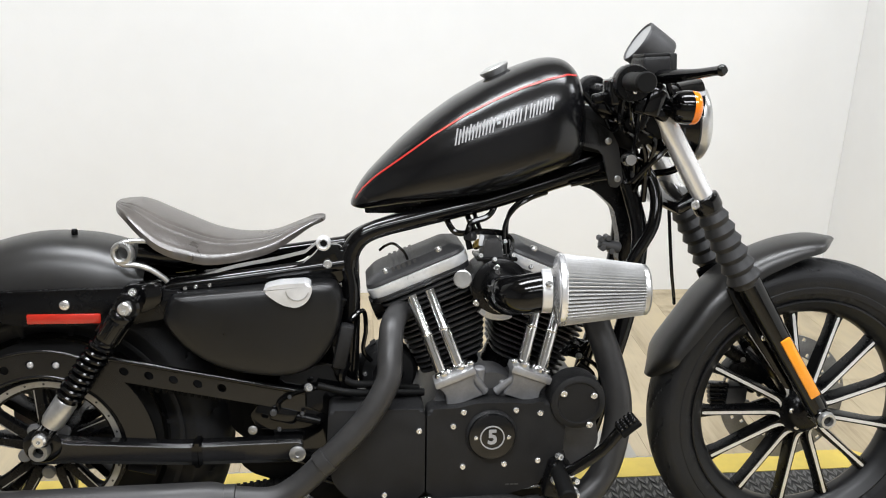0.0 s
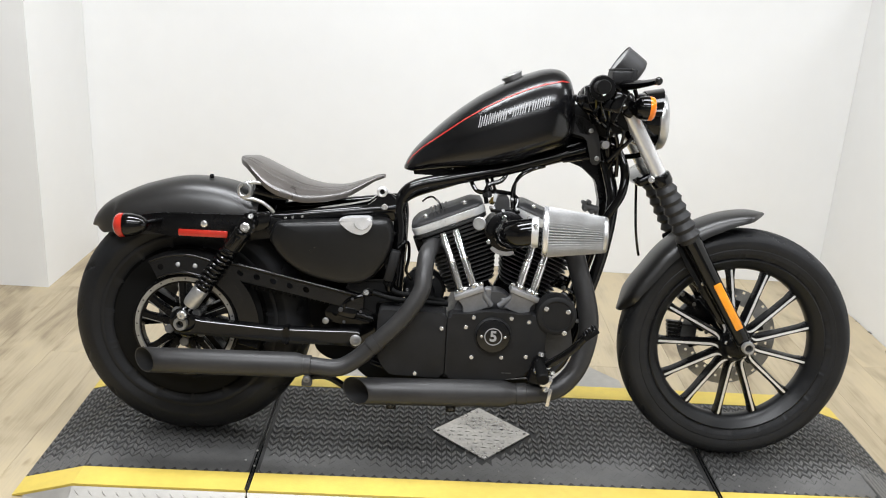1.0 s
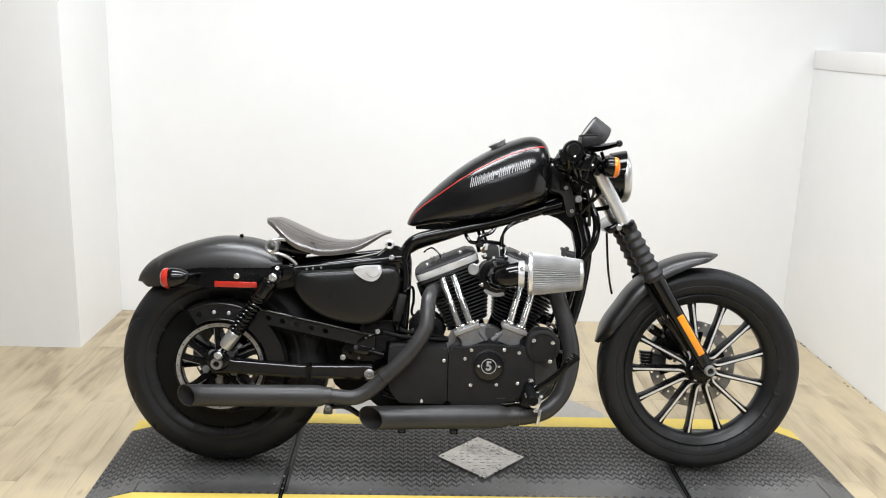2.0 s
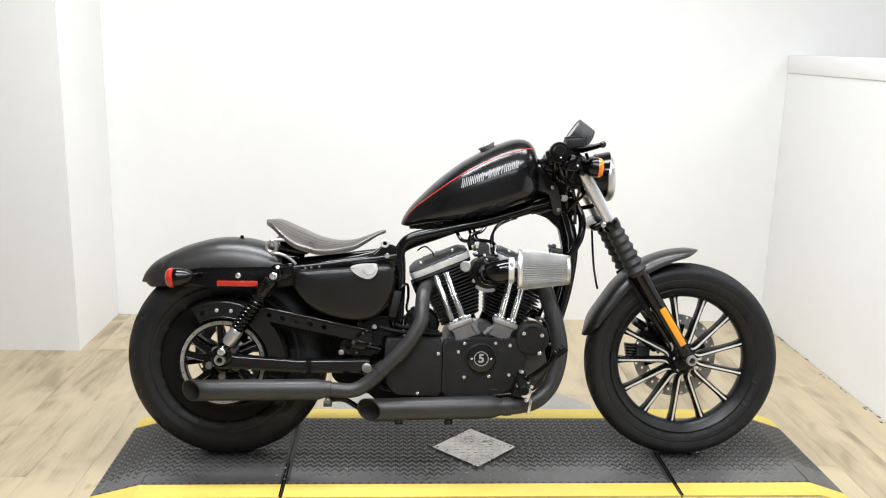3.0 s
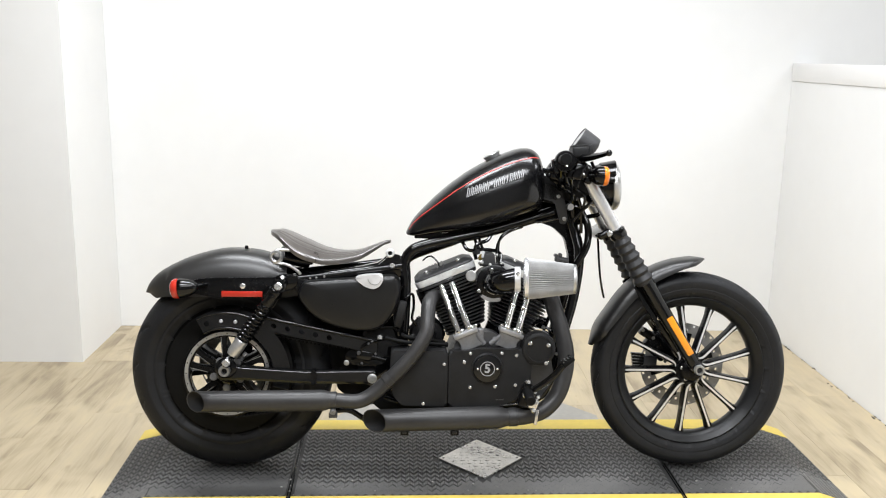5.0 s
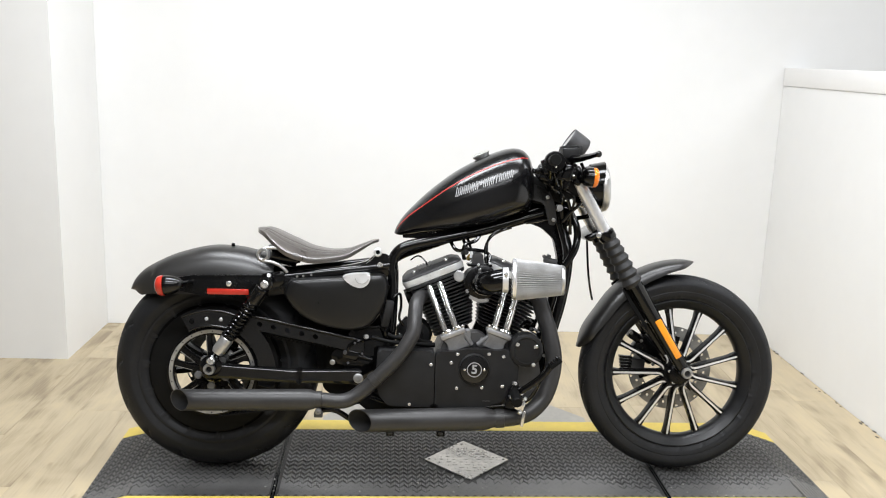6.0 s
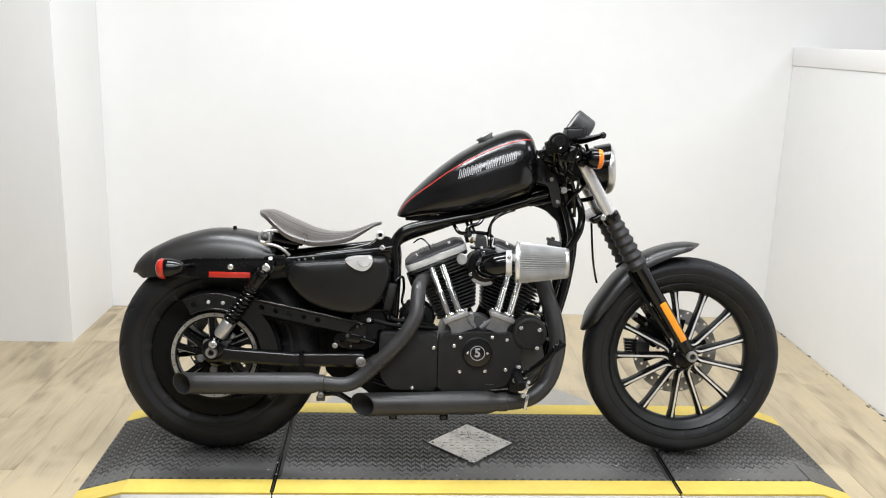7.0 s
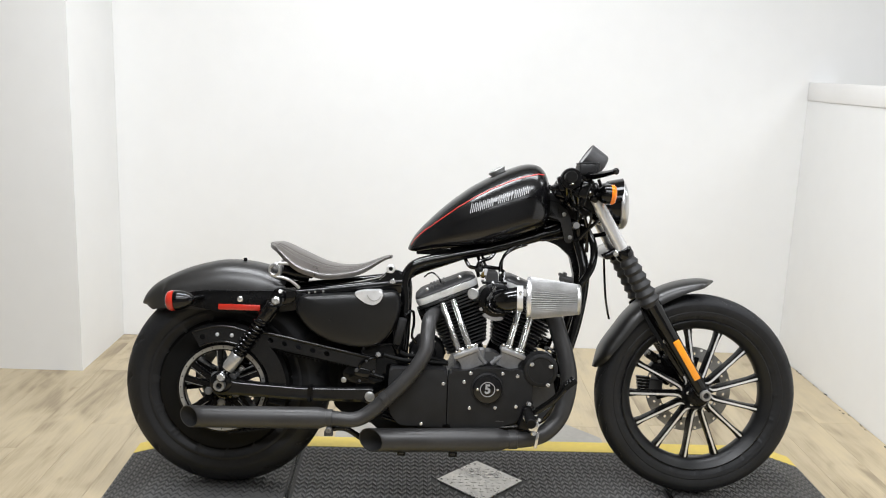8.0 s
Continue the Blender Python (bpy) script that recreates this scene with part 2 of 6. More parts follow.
SIGNAL = node_mat("signal_lens", (0.92, 0.22, 0.008), 0.18, vary=0.1, scale=40, coat=0.6)
AMBER = node_mat("amber_lens", (0.95, 0.34, 0.02), 0.18, vary=0.1, scale=40, coat=0.6)
LETTER = node_mat("grey_lettering", (0.31, 0.31, 0.315), 0.4, vary=0.08, scale=40)
DIAL = node_mat("dial_glass", (0.27, 0.275, 0.275), 0.4, 0.0, vary=0.05, scale=30, rough_vary=0.02, coat=0.5)
SKIRT = node_mat("skirt_plate", (0.40, 0.385, 0.355), 0.52, 0.45, vary=0.2, scale=5, bump=0.15, bump_scale=120)
LAMPGLASS = node_mat("lamp_glass", (0.78, 0.79, 0.80), 0.1, 0.0, vary=0.08, scale=60, coat=0.5)
BRASS = node_mat("brass_fitting", (0.55, 0.40, 0.12), 0.3, 0.9, vary=0.2, scale=40)


# ---------------------------------------------------------------- mesh helpers
def finish(name, bm, material, smooth=40):
    me = bpy.data.meshes.new(name)
    bmesh.ops.recalc_face_normals(bm, faces=bm.faces[:])
    bm.to_mesh(me)
    bm.free()
    me.materials.append(material)
    if smooth:
        me.polygons.foreach_set("use_smooth", [True] * len(me.polygons))
        me.set_sharp_from_angle(angle=radians(smooth))
    return me


def part(name, bm, material, parent=None, label="", smooth=40):
    """Links a bmesh as one mesh object under a thing or a part."""
    ob = new(name, finish(name, bm, material, smooth))
    ob.parent = parent
    if label:
        tagged(ob, label)
    return ob


def empty(name, m=None, parent=None):
    ob = new(name)
    ob.empty_display_size = 0.05
    if m is not None:
        ob.matrix_world = m
    ob.parent = parent
    return ob


def axes(d):
    d = Vector(d).normalized()
    u = d.cross(Vector((0, 0, 1)) if abs(d.z) < 0.9 else Vector((1, 0, 0))).normalized()
    return d, u, d.cross(u)


def skin(bm, rings, closed=True, caps=True, loop=False):
    """Faces between rings of points, all of one length."""
    vs = [[bm.verts.new(p) for p in r] for r in rings]
    n = len(vs[0])
    pairs = list(zip(vs, vs[1:])) + ([(vs[-1], vs[0])] if loop else [])
    for a, b in pairs:
        for i in range(n if closed else n - 1):
            j = (i + 1) % n
            bm.faces.new((a[i], a[j], b[j], b[i]))
    if caps and closed and not loop:
        bm.faces.new(vs[0][::-1])
        bm.faces.new(vs[-1])
    return bm


def lathe(bm, profile, origin, axis, seg=32, caps=True, loop=False):
    """profile: (radius, distance along the axis)."""
    d, u, v = axes(axis)
    o = Vector(origin)
    rings = []
    for r, a in profile:
        rings.append([o + d * a + (u * math.cos(k * math.tau / seg) + v * math.sin(k * math.tau / seg)) * max(r, 1e-4)
                      for k in range(seg)])
    return skin(bm, rings, caps=caps, loop=loop)


def rod(bm, p, q, r, r2=None, seg=16, bevel=0.0):
    p, q = Vector(p), Vector(q)
    n, r2 = (q - p).length, r if r2 is None else r2
    if bevel:
        prof = [(r - bevel, 0), (r, bevel), (r2, n - bevel), (r2 - bevel, n)]
    else:
        prof = [(r, 0), (r2, n)]
    return lathe(bm, prof, p, q - p, seg)


def glide(pts, steps=8):
    """A smooth curve through the points (each x, y, z or more numbers)."""
    pts = [np.array(p, float) for p in pts]
    ext = [2 * pts[0] - pts[1]] + pts + [2 * pts[-1] - pts[-2]]
    out = []
    for i in range(1, len(ext) - 2):
        a, b, c, d = ext[i - 1:i + 3]
        for k in range(steps):
            t = k / steps
            out.append(0.5 * (2 * b + (c - a) * t + (2 * a - 5 * b + 4 * c - d) * t * t + (3 * b - a - 3 * c + d) * t ** 3))
    out.append(pts[-1])
    return out


def tube(bm, pts, r, seg=12, steps=8, caps=True):
    """A round tube along a smooth curve; points may carry their own radius as a fourth number."""
    c = glide(pts, steps)
    ps = [Vector(p[:3]) for p in c]
    rs = [p[3] if len(p) > 3 else r for p in c]
    rings, u = [], None
    for i, p in enumerate(ps):
        d = (ps[min(i + 1, len(ps) - 1)] - ps[max(i - 1, 0)]).normalized()
        u = axes(d)[1] if u is None else (u - d * u.dot(d)).normalized()
        v = d.cross(u)
        rings.append([p + (u * math.cos(k * math.tau / seg) + v * math.sin(k * math.tau / seg)) * rs[i] for k in range(seg)])
    return skin(bm, rings, caps=caps)


def slab(bm, outline, y0, y1, bevel=0.0, segments=2):
    """An outline in x, z drawn out from y0 to y1, with bevelled rims."""
    a = [bm.verts.new((x, y0, z)) for x, z in outline]
    b = [bm.verts.new((x, y1, z)) for x, z in outline]
    n = len(a)
    new_faces = [bm.faces.new(a), bm.faces.new(b[::-1])]
    for i in range(n):
        j = (i + 1) % n
        new_faces.append(bm.faces.new((a[j], a[i], b[i], b[j])))
    if bevel:
        rim = [e for f in new_faces[:2] for e in f.edges]
        bmesh.ops.bevel(bm, geom=rim, offset=bevel, segments=segments, affect="EDGES", profile=0.5)
    return bm


def block(bm, centre, size, turn=(0, 0, 0), bevel=0.0, segments=2):
    m = pose(*centre, *turn) @ Matrix.Diagonal((*size, 1))
    g = bmesh.ops.create_cube(bm, size=1, matrix=m)
    if bevel:
        es = list({e for v in g["verts"] for e in v.link_edges})
        bmesh.ops.bevel(bm, geom=es, offset=bevel, segments=segments, affect="EDGES", profile=0.5)
    return bm


def rounded(outline, r, n=5):
    """The same outline with its corners rounded."""
    out = []
    k = len(outline)
    for i in range(k):
        p, a, b = (Vector(outline[j % k]) for j in (i, i - 1, i + 1))
        da, db = a - p, b - p
        s = min(r, da.length * 0.45, db.length * 0.45)
        p0, p1 = p + da.normalized() * s, p + db.normalized() * s
        for t in range(n + 1):
            t /= n
            q = p0 * (1 - t) ** 2 + p * 2 * t * (1 - t) + p1 * t * t
            out.append((q.x, q.y))
    return out


def B():
    return bmesh.new()


def interp(x, xs, ys):
    return float(np.interp(x, xs, ys))


def soft(x, xs, ys, h=0.02):
    """The same, with its corners rounded off over a width h."""
    return float(np.mean(np.interp(np.linspace(max(xs[0], x - h), min(xs[-1], x + h), 13), xs, ys)))


def ring_curve(pts, steps=6):
    """A smooth closed outline through points."""
    p = [np.array(q, float) for q in pts]
    n, out = len(p), []
    for i in range(n):
        a, b, c, d = p[i - 1], p[i], p[(i + 1) % n], p[(i + 2) % n]
        for k in range(steps):
            t = k / steps
            q = 0.5 * (2 * b + (c - a) * t + (2 * a - 5 * b + 4 * c - d) * t * t + (3 * b - a - 3 * c + d) * t ** 3)
            out.append((q[0], q[1]))
    return out


# ---------------------------------------------------------------- the room
FLOOR = -0.072
BACK, LEFT, RIGHT, FRONT = 1.495, -0.886, 2.462, -5.2
CEILING = 2.75


def room_wall(name, lo, hi, label, paint=WALL):
    bm = B()
    c = [(a + b) / 2 for a, b in zip(lo, hi)]
    block(bm, c, [b - a for a, b in zip(lo, hi)])
    ob = part(name, bm, paint, smooth=0)
    return tagged(ob, label, "wall", kind="structure")


room_wall("wall_back", (-3.4, BACK, FLOOR - 0.05), (5.0, BACK + 0.12, CEILING), "smooth white painted back wall behind the motorcycle")
room_wall("wall_left_return", (-3.28, 0.943, FLOOR - 0.05), (LEFT, BACK - 0.002, CEILING), "white painted wall corner jutting into the room")
# three unseen walls added to close the room; their grey steers reflected light
room_wall("wall_west", (-3.4, FRONT, FLOOR - 0.05), (-3.28, BACK - 0.002, CEILING), "unseen grey side wall closing the room, tone set for reflections", UNSEEN_GREY)
room_wall("wall_south", (-3.28, FRONT - 0.12, FLOOR - 0.05), (5.0, FRONT, CEILING), "unseen grey front wall closing the room, tone set for reflections", UNSEEN_GREY)
room_wall("wall_east", (4.88, FRONT, FLOOR - 0.05), (5.0, BACK - 0.002, CEILING), "unseen grey far side wall, tone set for reflections", UNSEEN_GREY)
half = room_wall("wall_right_half", (RIGHT, -2.0, FLOOR - 0.05), (RIGHT + 0.12, BACK - 0.002, 1.221), "white half-height partition wall")
bm = B()
block(bm, (RIGHT + 0.058, (BACK - 2.006) / 2, 1.2655), (0.128, BACK + 1.994, 0.087), bevel=0.003)
tagged(part("trim_ledge", bm, CAPTRIM, smooth=30), "white painted cap board on the half wall", "trim", kind="structure")
# ceiling added out of view, greyed to limit bounce
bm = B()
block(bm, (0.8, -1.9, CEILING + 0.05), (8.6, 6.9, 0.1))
tagged(part("ceiling", bm, CEIL, smooth=0), "unseen grey ceiling, tone set for bounce light", "ceiling", kind="structure")

# ---------------------------------------------------------------- the lift deck
DECKZ = -0.028
DX0, DX1 = -1.045, 1.08        # ends of the level part, from the deck's middle
RAMP0, RAMP1 = 0.155, 0.12
HALF, STRIPE, FSTRIPE = 0.3325, 0.085, 0.082
deck = empty("lift_platform", pose(0.81, -0.12, 0, 0, 0, 0.9))
tagged(deck, "low black rubber-topped lift platform with yellow edges and ramped ends", "platform")


def deck_z(x):
    """Height of the deck's top along its length."""
    if x < DX0:
        return DECKZ - (DX0 - x) / RAMP0 * (DECKZ - FLOOR - 0.004)
    if x > DX1:
        return DECKZ - (x - DX1) / RAMP1 * (DECKZ - FLOOR - 0.004)
    return DECKZ


def deck_strip(bm, x0, x1, y0, y1, lift=0.0, thick=0.03):
    xs = sorted({x0, x1, *[x for x in (DX0, DX1) if x0 < x < x1]})
    rings = []
    for x in xs:
        z = deck_z(x) + lift
        low = max(FLOOR + 0.001, z - thick)
        low = min(low, z - 0.002)
        rings.append([(x, y0, low), (x, y1, low), (x, y1, z), (x, y0, z)])
    return skin(bm, rings)


SEAMS = (-0.605, 0.635)
ends = [(DX0 - RAMP0, SEAMS[0] - 0.0035), (SEAMS[0] + 0.0035, SEAMS[1] - 0.0035), (SEAMS[1] + 0.0035, DX1 + RAMP1)]
for x0, x1 in ends:
    sec = part("deck_section", deck_strip(B(), x0, x1, -HALF + FSTRIPE, HALF - STRIPE), DECK_SHADED, deck, "black rubber tread deck", smooth=0)
    part("edge_stripe", deck_strip(B(), x0, x1, -HALF, -HALF + FSTRIPE - 0.001, 0.001), YELLOW, sec, "yellow painted edge band", smooth=0)
    part("edge_stripe", deck_strip(B(), x0, x1, HALF - STRIPE + 0.001, HALF, 0.001), YELLOW, sec, "yellow painted edge band", smooth=0)
for x in SEAMS:
    bm = B()
    for dx in (-0.0045, 0.0045):
        block(bm, (x + dx, 0, DECKZ + 0.001), (0.003, 2 * HALF - 0.004, 0.006), bevel=0.001, segments=1)
    part("seam_trim", bm, GLOSS, deck, "thin black metal strip beside the deck joint")
part("deck_base", deck_strip(B(), DX0 - RAMP0 + 0.012, DX1 + RAMP1 - 0.012, -HALF + 0.012, HALF - 0.012, -0.004, 0.06), DARKGAP, deck, smooth=0)


def bar_bump(bm, x, y, ang, length, width, height):
    """One raised tread bar with sloping sides."""
    c, s = math.cos(ang), math.sin(ang)
    def at(u, v, h):
        px, py = x + u * c - v * s, y + u * s + v * c
        return bm.verts.new((px, py, deck_z(px) + h))
    lo = [at(u, v, 0.0005) for u, v in ((-length, 0), (0, -width), (length, 0), (0, width))]
    hi = [at(u * 0.62, v * 0.55, height) for u, v in ((-length, 0), (0, -width), (length, 0), (0, width))]
    for i in range(4):
        j = (i + 1) % 4
        bm.faces.new((lo[i], lo[j], hi[j], hi[i]))
    bm.faces.new(hi)


def tread(x0, x1, y0, y1, px, py, height):
    """Herringbone rubber tread: columns of plump bars that lean to and fro, worn flat along the front."""
    bm = B()
    nx, ny = int((x1 - x0) / px), int((y1 - y0) / py)
    px, py = (x1 - x0) / nx, (y1 - y0) / ny
    rng = random.Random(5)
    for i in range(nx):
        for j in range(ny):
            x, y = x0 + (i + 0.5) * px, y0 + (j + 0.5) * py
            if min(abs(x - s) for s in SEAMS) < px * 0.5 + 0.006 or abs(x - PX) / 0.158 + abs(y - PY) / 0.166 < 1:
                continue
            edge = -0.125 + 0.03 * math.sin(x * 7.3) + 0.02 * math.sin(x * 17.1 + 1) + rng.uniform(-0.02, 0.02)
            worn = min(1.0, max(0.0, (edge - y) / 0.05))
            worn = max(worn, 0.7 * min(1.0, max(0.0, 1 - math.hypot((x + 0.86) / 0.16, (y + 0.10) / 0.13))))
            h = height * (1 - 0.86 * worn) * rng.uniform(0.85, 1.1)
            hx, hy = px * (0.44 + 0.06 * worn), py * (0.29 + 0.20 * worn)
            rise = py * 0.33 * (1 if i % 2 else -1)
            quad = ((-hx, -hy - rise), (hx, -hy + rise), (hx, hy + rise), (-hx, hy - rise))
            lo = [bm.verts.new((x + u, y + v, deck_z(x + u) + 0.0004)) for u, v in quad]
            hi = [bm.verts.new((x + u * 0.78, y + v * 0.84, deck_z(x + u) + h)) for u, v in quad]
            for k in range(4):
                bm.faces.new((lo[k], lo[(k + 1) % 4], hi[(k + 1) % 4], hi[k]))
            bm.faces.new(hi)
    return bm


def on_plate(x, y):
    return abs(x - PX) / 0.133 + abs(y - PY) / 0.137 < 0.88


PX, PY = 0.0145, 0.003
tagged(part("tread", tread(DX0 - RAMP0, DX1 + RAMP1, -HALF + FSTRIPE + 0.004, HALF - STRIPE - 0.004, 0.0138, 0.0285, 0.0026), TREAD_LIT, deck, smooth=0), kind="stuff")
bm = B()
rim = [(PX - 0.143, PY), (PX, PY - 0.147), (PX + 0.143, PY), (PX, PY + 0.147)]
skin(bm, [[(x, y, DECKZ + h) for x, y in rim] for h in (0.0003, 0.0045)])
plate = part("diamond_plate", bm, PLATEM, deck, "square checker plate set cornerwise in the deck", smooth=0)
bm = B()
for i in range(-7, 8):
    for j in range(-7, 8):
        x, y = PX + i * 0.021, PY + j * 0.021
        if on_plate(x, y):
            bar_bump(bm, x, y, radians(90 if (i + j) % 2 else 0), 0.0115, 0.0040, 0.0058)
tagged(part("plate_tread", bm, PLATEM, plate, smooth=0), kind="stuff")
for x, y in ((PX - 0.126, PY), (PX + 0.126, PY)):
    part("screw", lathe(B(), [(0.005, 0), (0.005, 0.006), (0.003, 0.0075)], (x, y, DECKZ), (0, 0, 1), 10), BOLT, plate)

# sloping checker-plate skirts on the long sides
def skirt_bars(bm, p, du, dv, x0, x1):
    """Slanting raised bars on a sloping strip that starts at p; du runs along it, dv down it."""
    nrm = du.cross(dv).normalized()
    nrm = nrm if nrm.z > 0 else -nrm
    for i in range(int((x1 - x0) / 0.034)):
        for j in range(3):
            c = p + du * ((i + 0.5 + 0.5 * (j % 2)) * 0.034) + dv * (0.018 + 0.022 * j)
            if c.z < FLOOR + 0.006 or (c - p).dot(du) > x1 - x0 - 0.014:
                continue
            a, b = (du * 0.7 + dv * 0.7) * 0.0105, (dv * 0.7 - du * 0.7) * 0.0026
            lo = [bm.verts.new(c + q + nrm * 0.0003) for q in (-a, -b, a, b)]
            hi = [bm.verts.new(c + q * 0.6 + nrm * 0.0022) for q in (-a, -b, a, b)]
            for k in range(4):
                bm.faces.new((lo[k], lo[(k + 1) % 4], hi[(k + 1) % 4], hi[k]))
            bm.faces.new(hi)


for sgn in (-1, 1):
    y = sgn * (HALF + 0.002)
    for x0, x1, run in ((DX0, -0.606, 0.060), (-0.604, 0.634, 0.066), (0.636, DX1, 0.060)):
        out = sgn * run
        zt, zb = DECKZ - 0.005, FLOOR + 0.004
        cut = 0.018 if run > 0.062 else 0.0
        bm = B()
        skin(bm, [[(x, y, zt), (x + dx, y + out, zb), (x + dx, y + out, FLOOR + 0.0005), (x, y, FLOOR + 0.0005)] for x, dx in ((x0, cut), (x1, -cut))])
        sk = part("skirt_plate", bm, SKIRT, deck, "bare checker-plate side skirt", smooth=0)
        bm = B()
        skirt_bars(bm, Vector((x0 + cut, y, zt)), Vector((1, 0, 0)), Vector((0, out, zb - zt)).normalized(), x0 + cut, x1 - cut)
        tagged(part("skirt_bars", bm, SKIRT, sk, smooth=0), kind="stuff")
    for x0, x1 in ((DX0 - RAMP0 + 0.03, DX0 - 0.0005), (DX1 + RAMP1 - 0.03, DX1 + 0.0005)):
        bm = B()
        skin(bm, [[(x, y, deck_z(x) - 0.005), (x, y + sgn * q, FLOOR + 0.004), (x, y + sgn * q, FLOOR + 0.0005), (x, y, FLOOR + 0.0005)] for x, q in ((x0, 0.010), (x1, 0.060))])
        part("skirt_plate", bm, SKIRT, deck, "bare checker-plate side skirt", smooth=0)

# pale grit on the deck
grit_rng = random.Random(11)
bm = B()
for _ in range(36):
    x, y = grit_rng.uniform(-0.75, 0.85), -0.06 - 0.19 * grit_rng.random() ** 0.7
    r = grit_rng.uniform(0.0012, 0.0032)
    p = deck.matrix_world @ Vector((x, y, deck_z(x) + 0.0045))
    block(bm, p, (r * 2, r * 1.6, r * 0.9), (0, 0, grit_rng.uniform(0, 90)))
tagged(part("grit", bm, GRIT, smooth=0), "tiny pale grit specks lying on the deck", "grit", kind="stuff")

# dark specks that draw the broken shadow gap along the foot of the half wall
bm = B()
for _ in range(46):
    y = grit_rng.uniform(-1.1, 1.45)
    r = grit_rng.uniform(0.002, 0.006)
    block(bm, (RIGHT - 0.004 - grit_rng.random() ** 3 * 0.03, y, FLOOR + 0.0012), (r, r * grit_rng.uniform(1.0, 4.0), 0.0022), (0, 0, grit_rng.uniform(-25, 25)))
tagged(part("gap_specks", bm, DULL, smooth=0), "dark specks standing for the shadow gap along the foot of the wall", "dirt", kind="stuff")

# the base plate under the lift's middle, lying on the floor
bm = B()
oct_ = [(-0.50, -0.46), (-0.46, -0.50), (0.48, -0.50), (0.52, -0.46), (0.52, 0.465), (0.40, 0.60), (-0.38, 0.60), (-0.50, 0.465)]
skin(bm, [[(x, y, z) for x, y in oct_] for z in (FLOOR + 0.0005, FLOOR + 0.006)])
base = part("base_plate", bm, SKIRT, deck, "pale checker-plate base with cut corners", smooth=0)


# ---------------------------------------------------------------- the motorcycle
bike = empty("motorcycle", pose(0, -0.15, 0, -8, 0, 0))
tagged(bike, "satin black cruiser motorcycle with solo saddle on a lift", "motorcycle")
AF = Vector((1.5150, 0, 0.3045))   # front wheel's middle
AR = Vector((0.0, 0, 0.300))       # rear wheel's middle
Y = (0, -1, 0)


def bolt(p, r=0.006, h=0.006, parent=None, axis=Y, name="bolt", material=None):
    prof = [(r * 0.85, 0), (r, h * 0.2), (r, h * 0.75), (r * 0.75, h), (r * 0.3, h), (r * 0.28, h * 0.6)]
    return part(name, lathe(B(), prof, p, axis, 12), material or BOLT, parent or bike)


def tyre_profile(R, rin, hw, flat):
    """A tyre's section as radius and offset, outside first."""
    pts = []
    n = 30
    for i in range(n + 1):
        a = -math.pi / 2 * 1.0 + math.pi * i / n
        y = hw * math.sin(a)
        q = abs(math.sin(a))
        pts.append((R - (1 - math.sqrt(max(0, 1 - (q * 0.985) ** 2))) * flat, y))
    side = [(rin + (R - rin) * 0.45, hw * 0.97), (rin + 0.01, hw * 0.80), (rin, hw * 0.66)]
    return [(r, -y) for r, y in side[::-1]] + pts + side


def tyre_mesh(R, rin, hw, flat, c, seg, pitch, depth):
    """A lathed tyre whose tread carries slanting grooves."""
    prof = tyre_profile(R, rin, hw, flat)
    n = len(prof)
    rings = []
    for i, (r, a) in enumerate(prof):
        q = a / hw
        ring = []
        for k in range(seg):
            g = 0.0
            if 0.12 < abs(q) < 0.86:
                u = (k + (18 if q > 0 else 24) * abs(q)) % pitch
                if u < 2.0:
                    g = depth
            t = k * math.tau / seg
            ring.append((c.x + (r - g) * math.cos(t), c.y - a, c.z + (r - g) * math.sin(t)))
        rings.append(ring)
    return skin(B(), rings, caps=False, loop=True)


# front wheel
front = empty("front_wheel", None, bike)
tagged(front, "thirteen-spoke black cast front wheel with machined spoke edges")
part("tyre", tyre_mesh(0.3268, 0.246, 0.053, 0.036, AF, 300, 15, 0.006), TYRE, front, "black road tyre with worn sidewall")
part("sidewall_ring", lathe(B(), [(0.262, 0.0478), (0.268, 0.0496), (0.274, 0.0506), (0.276, 0.0494)], AF, Y, 96, caps=False), TYRE, front)
rimp = [(0.247, -0.038), (0.246, -0.0415), (0.243, -0.0425), (0.240, -0.040), (0.230, -0.032), (0.219, -0.022), (0.214, -0.010), (0.214, 0.010), (0.219, 0.022), (0.230, 0.032), (0.240, 0.040), (0.243, 0.0425), (0.246, 0.0415), (0.247, 0.038), (0.240, 0.034), (0.232, 0.0), (0.240, -0.034)]
part("rim", lathe(B(), rimp, AF, Y, 96, caps=False, loop=True), RIMP, front)
part("hub", lathe(B(), [(0.022, -0.06), (0.034, -0.058), (0.045, -0.03), (0.05, 0.0), (0.048, 0.03), (0.036, 0.05), (0.030, 0.056), (0.016, 0.058)], AF, Y, 40), SATIN, front)


def spoke_mesh(r0, r1, w0, w1, d0, d1, yoff):
    bm = B()
    rings = []
    for k in range(7):
        t = k / 6
        r = r0 + (r1 - r0) * t
        w, d = w0 + (w1 - w0) * t + 0.006 * max(0, t - 0.8) * 5, d0 + (d1 - d0) * t
        y = yoff * (1 - t)
        rings.append([(r, y - d, -w * 0.7), (r, y - d, w * 0.7), (r, y - d * 0.5, w), (r, y + d, w), (r, y + d, -w), (r, y - d * 0.5, -w)])
    return skin(bm, rings)


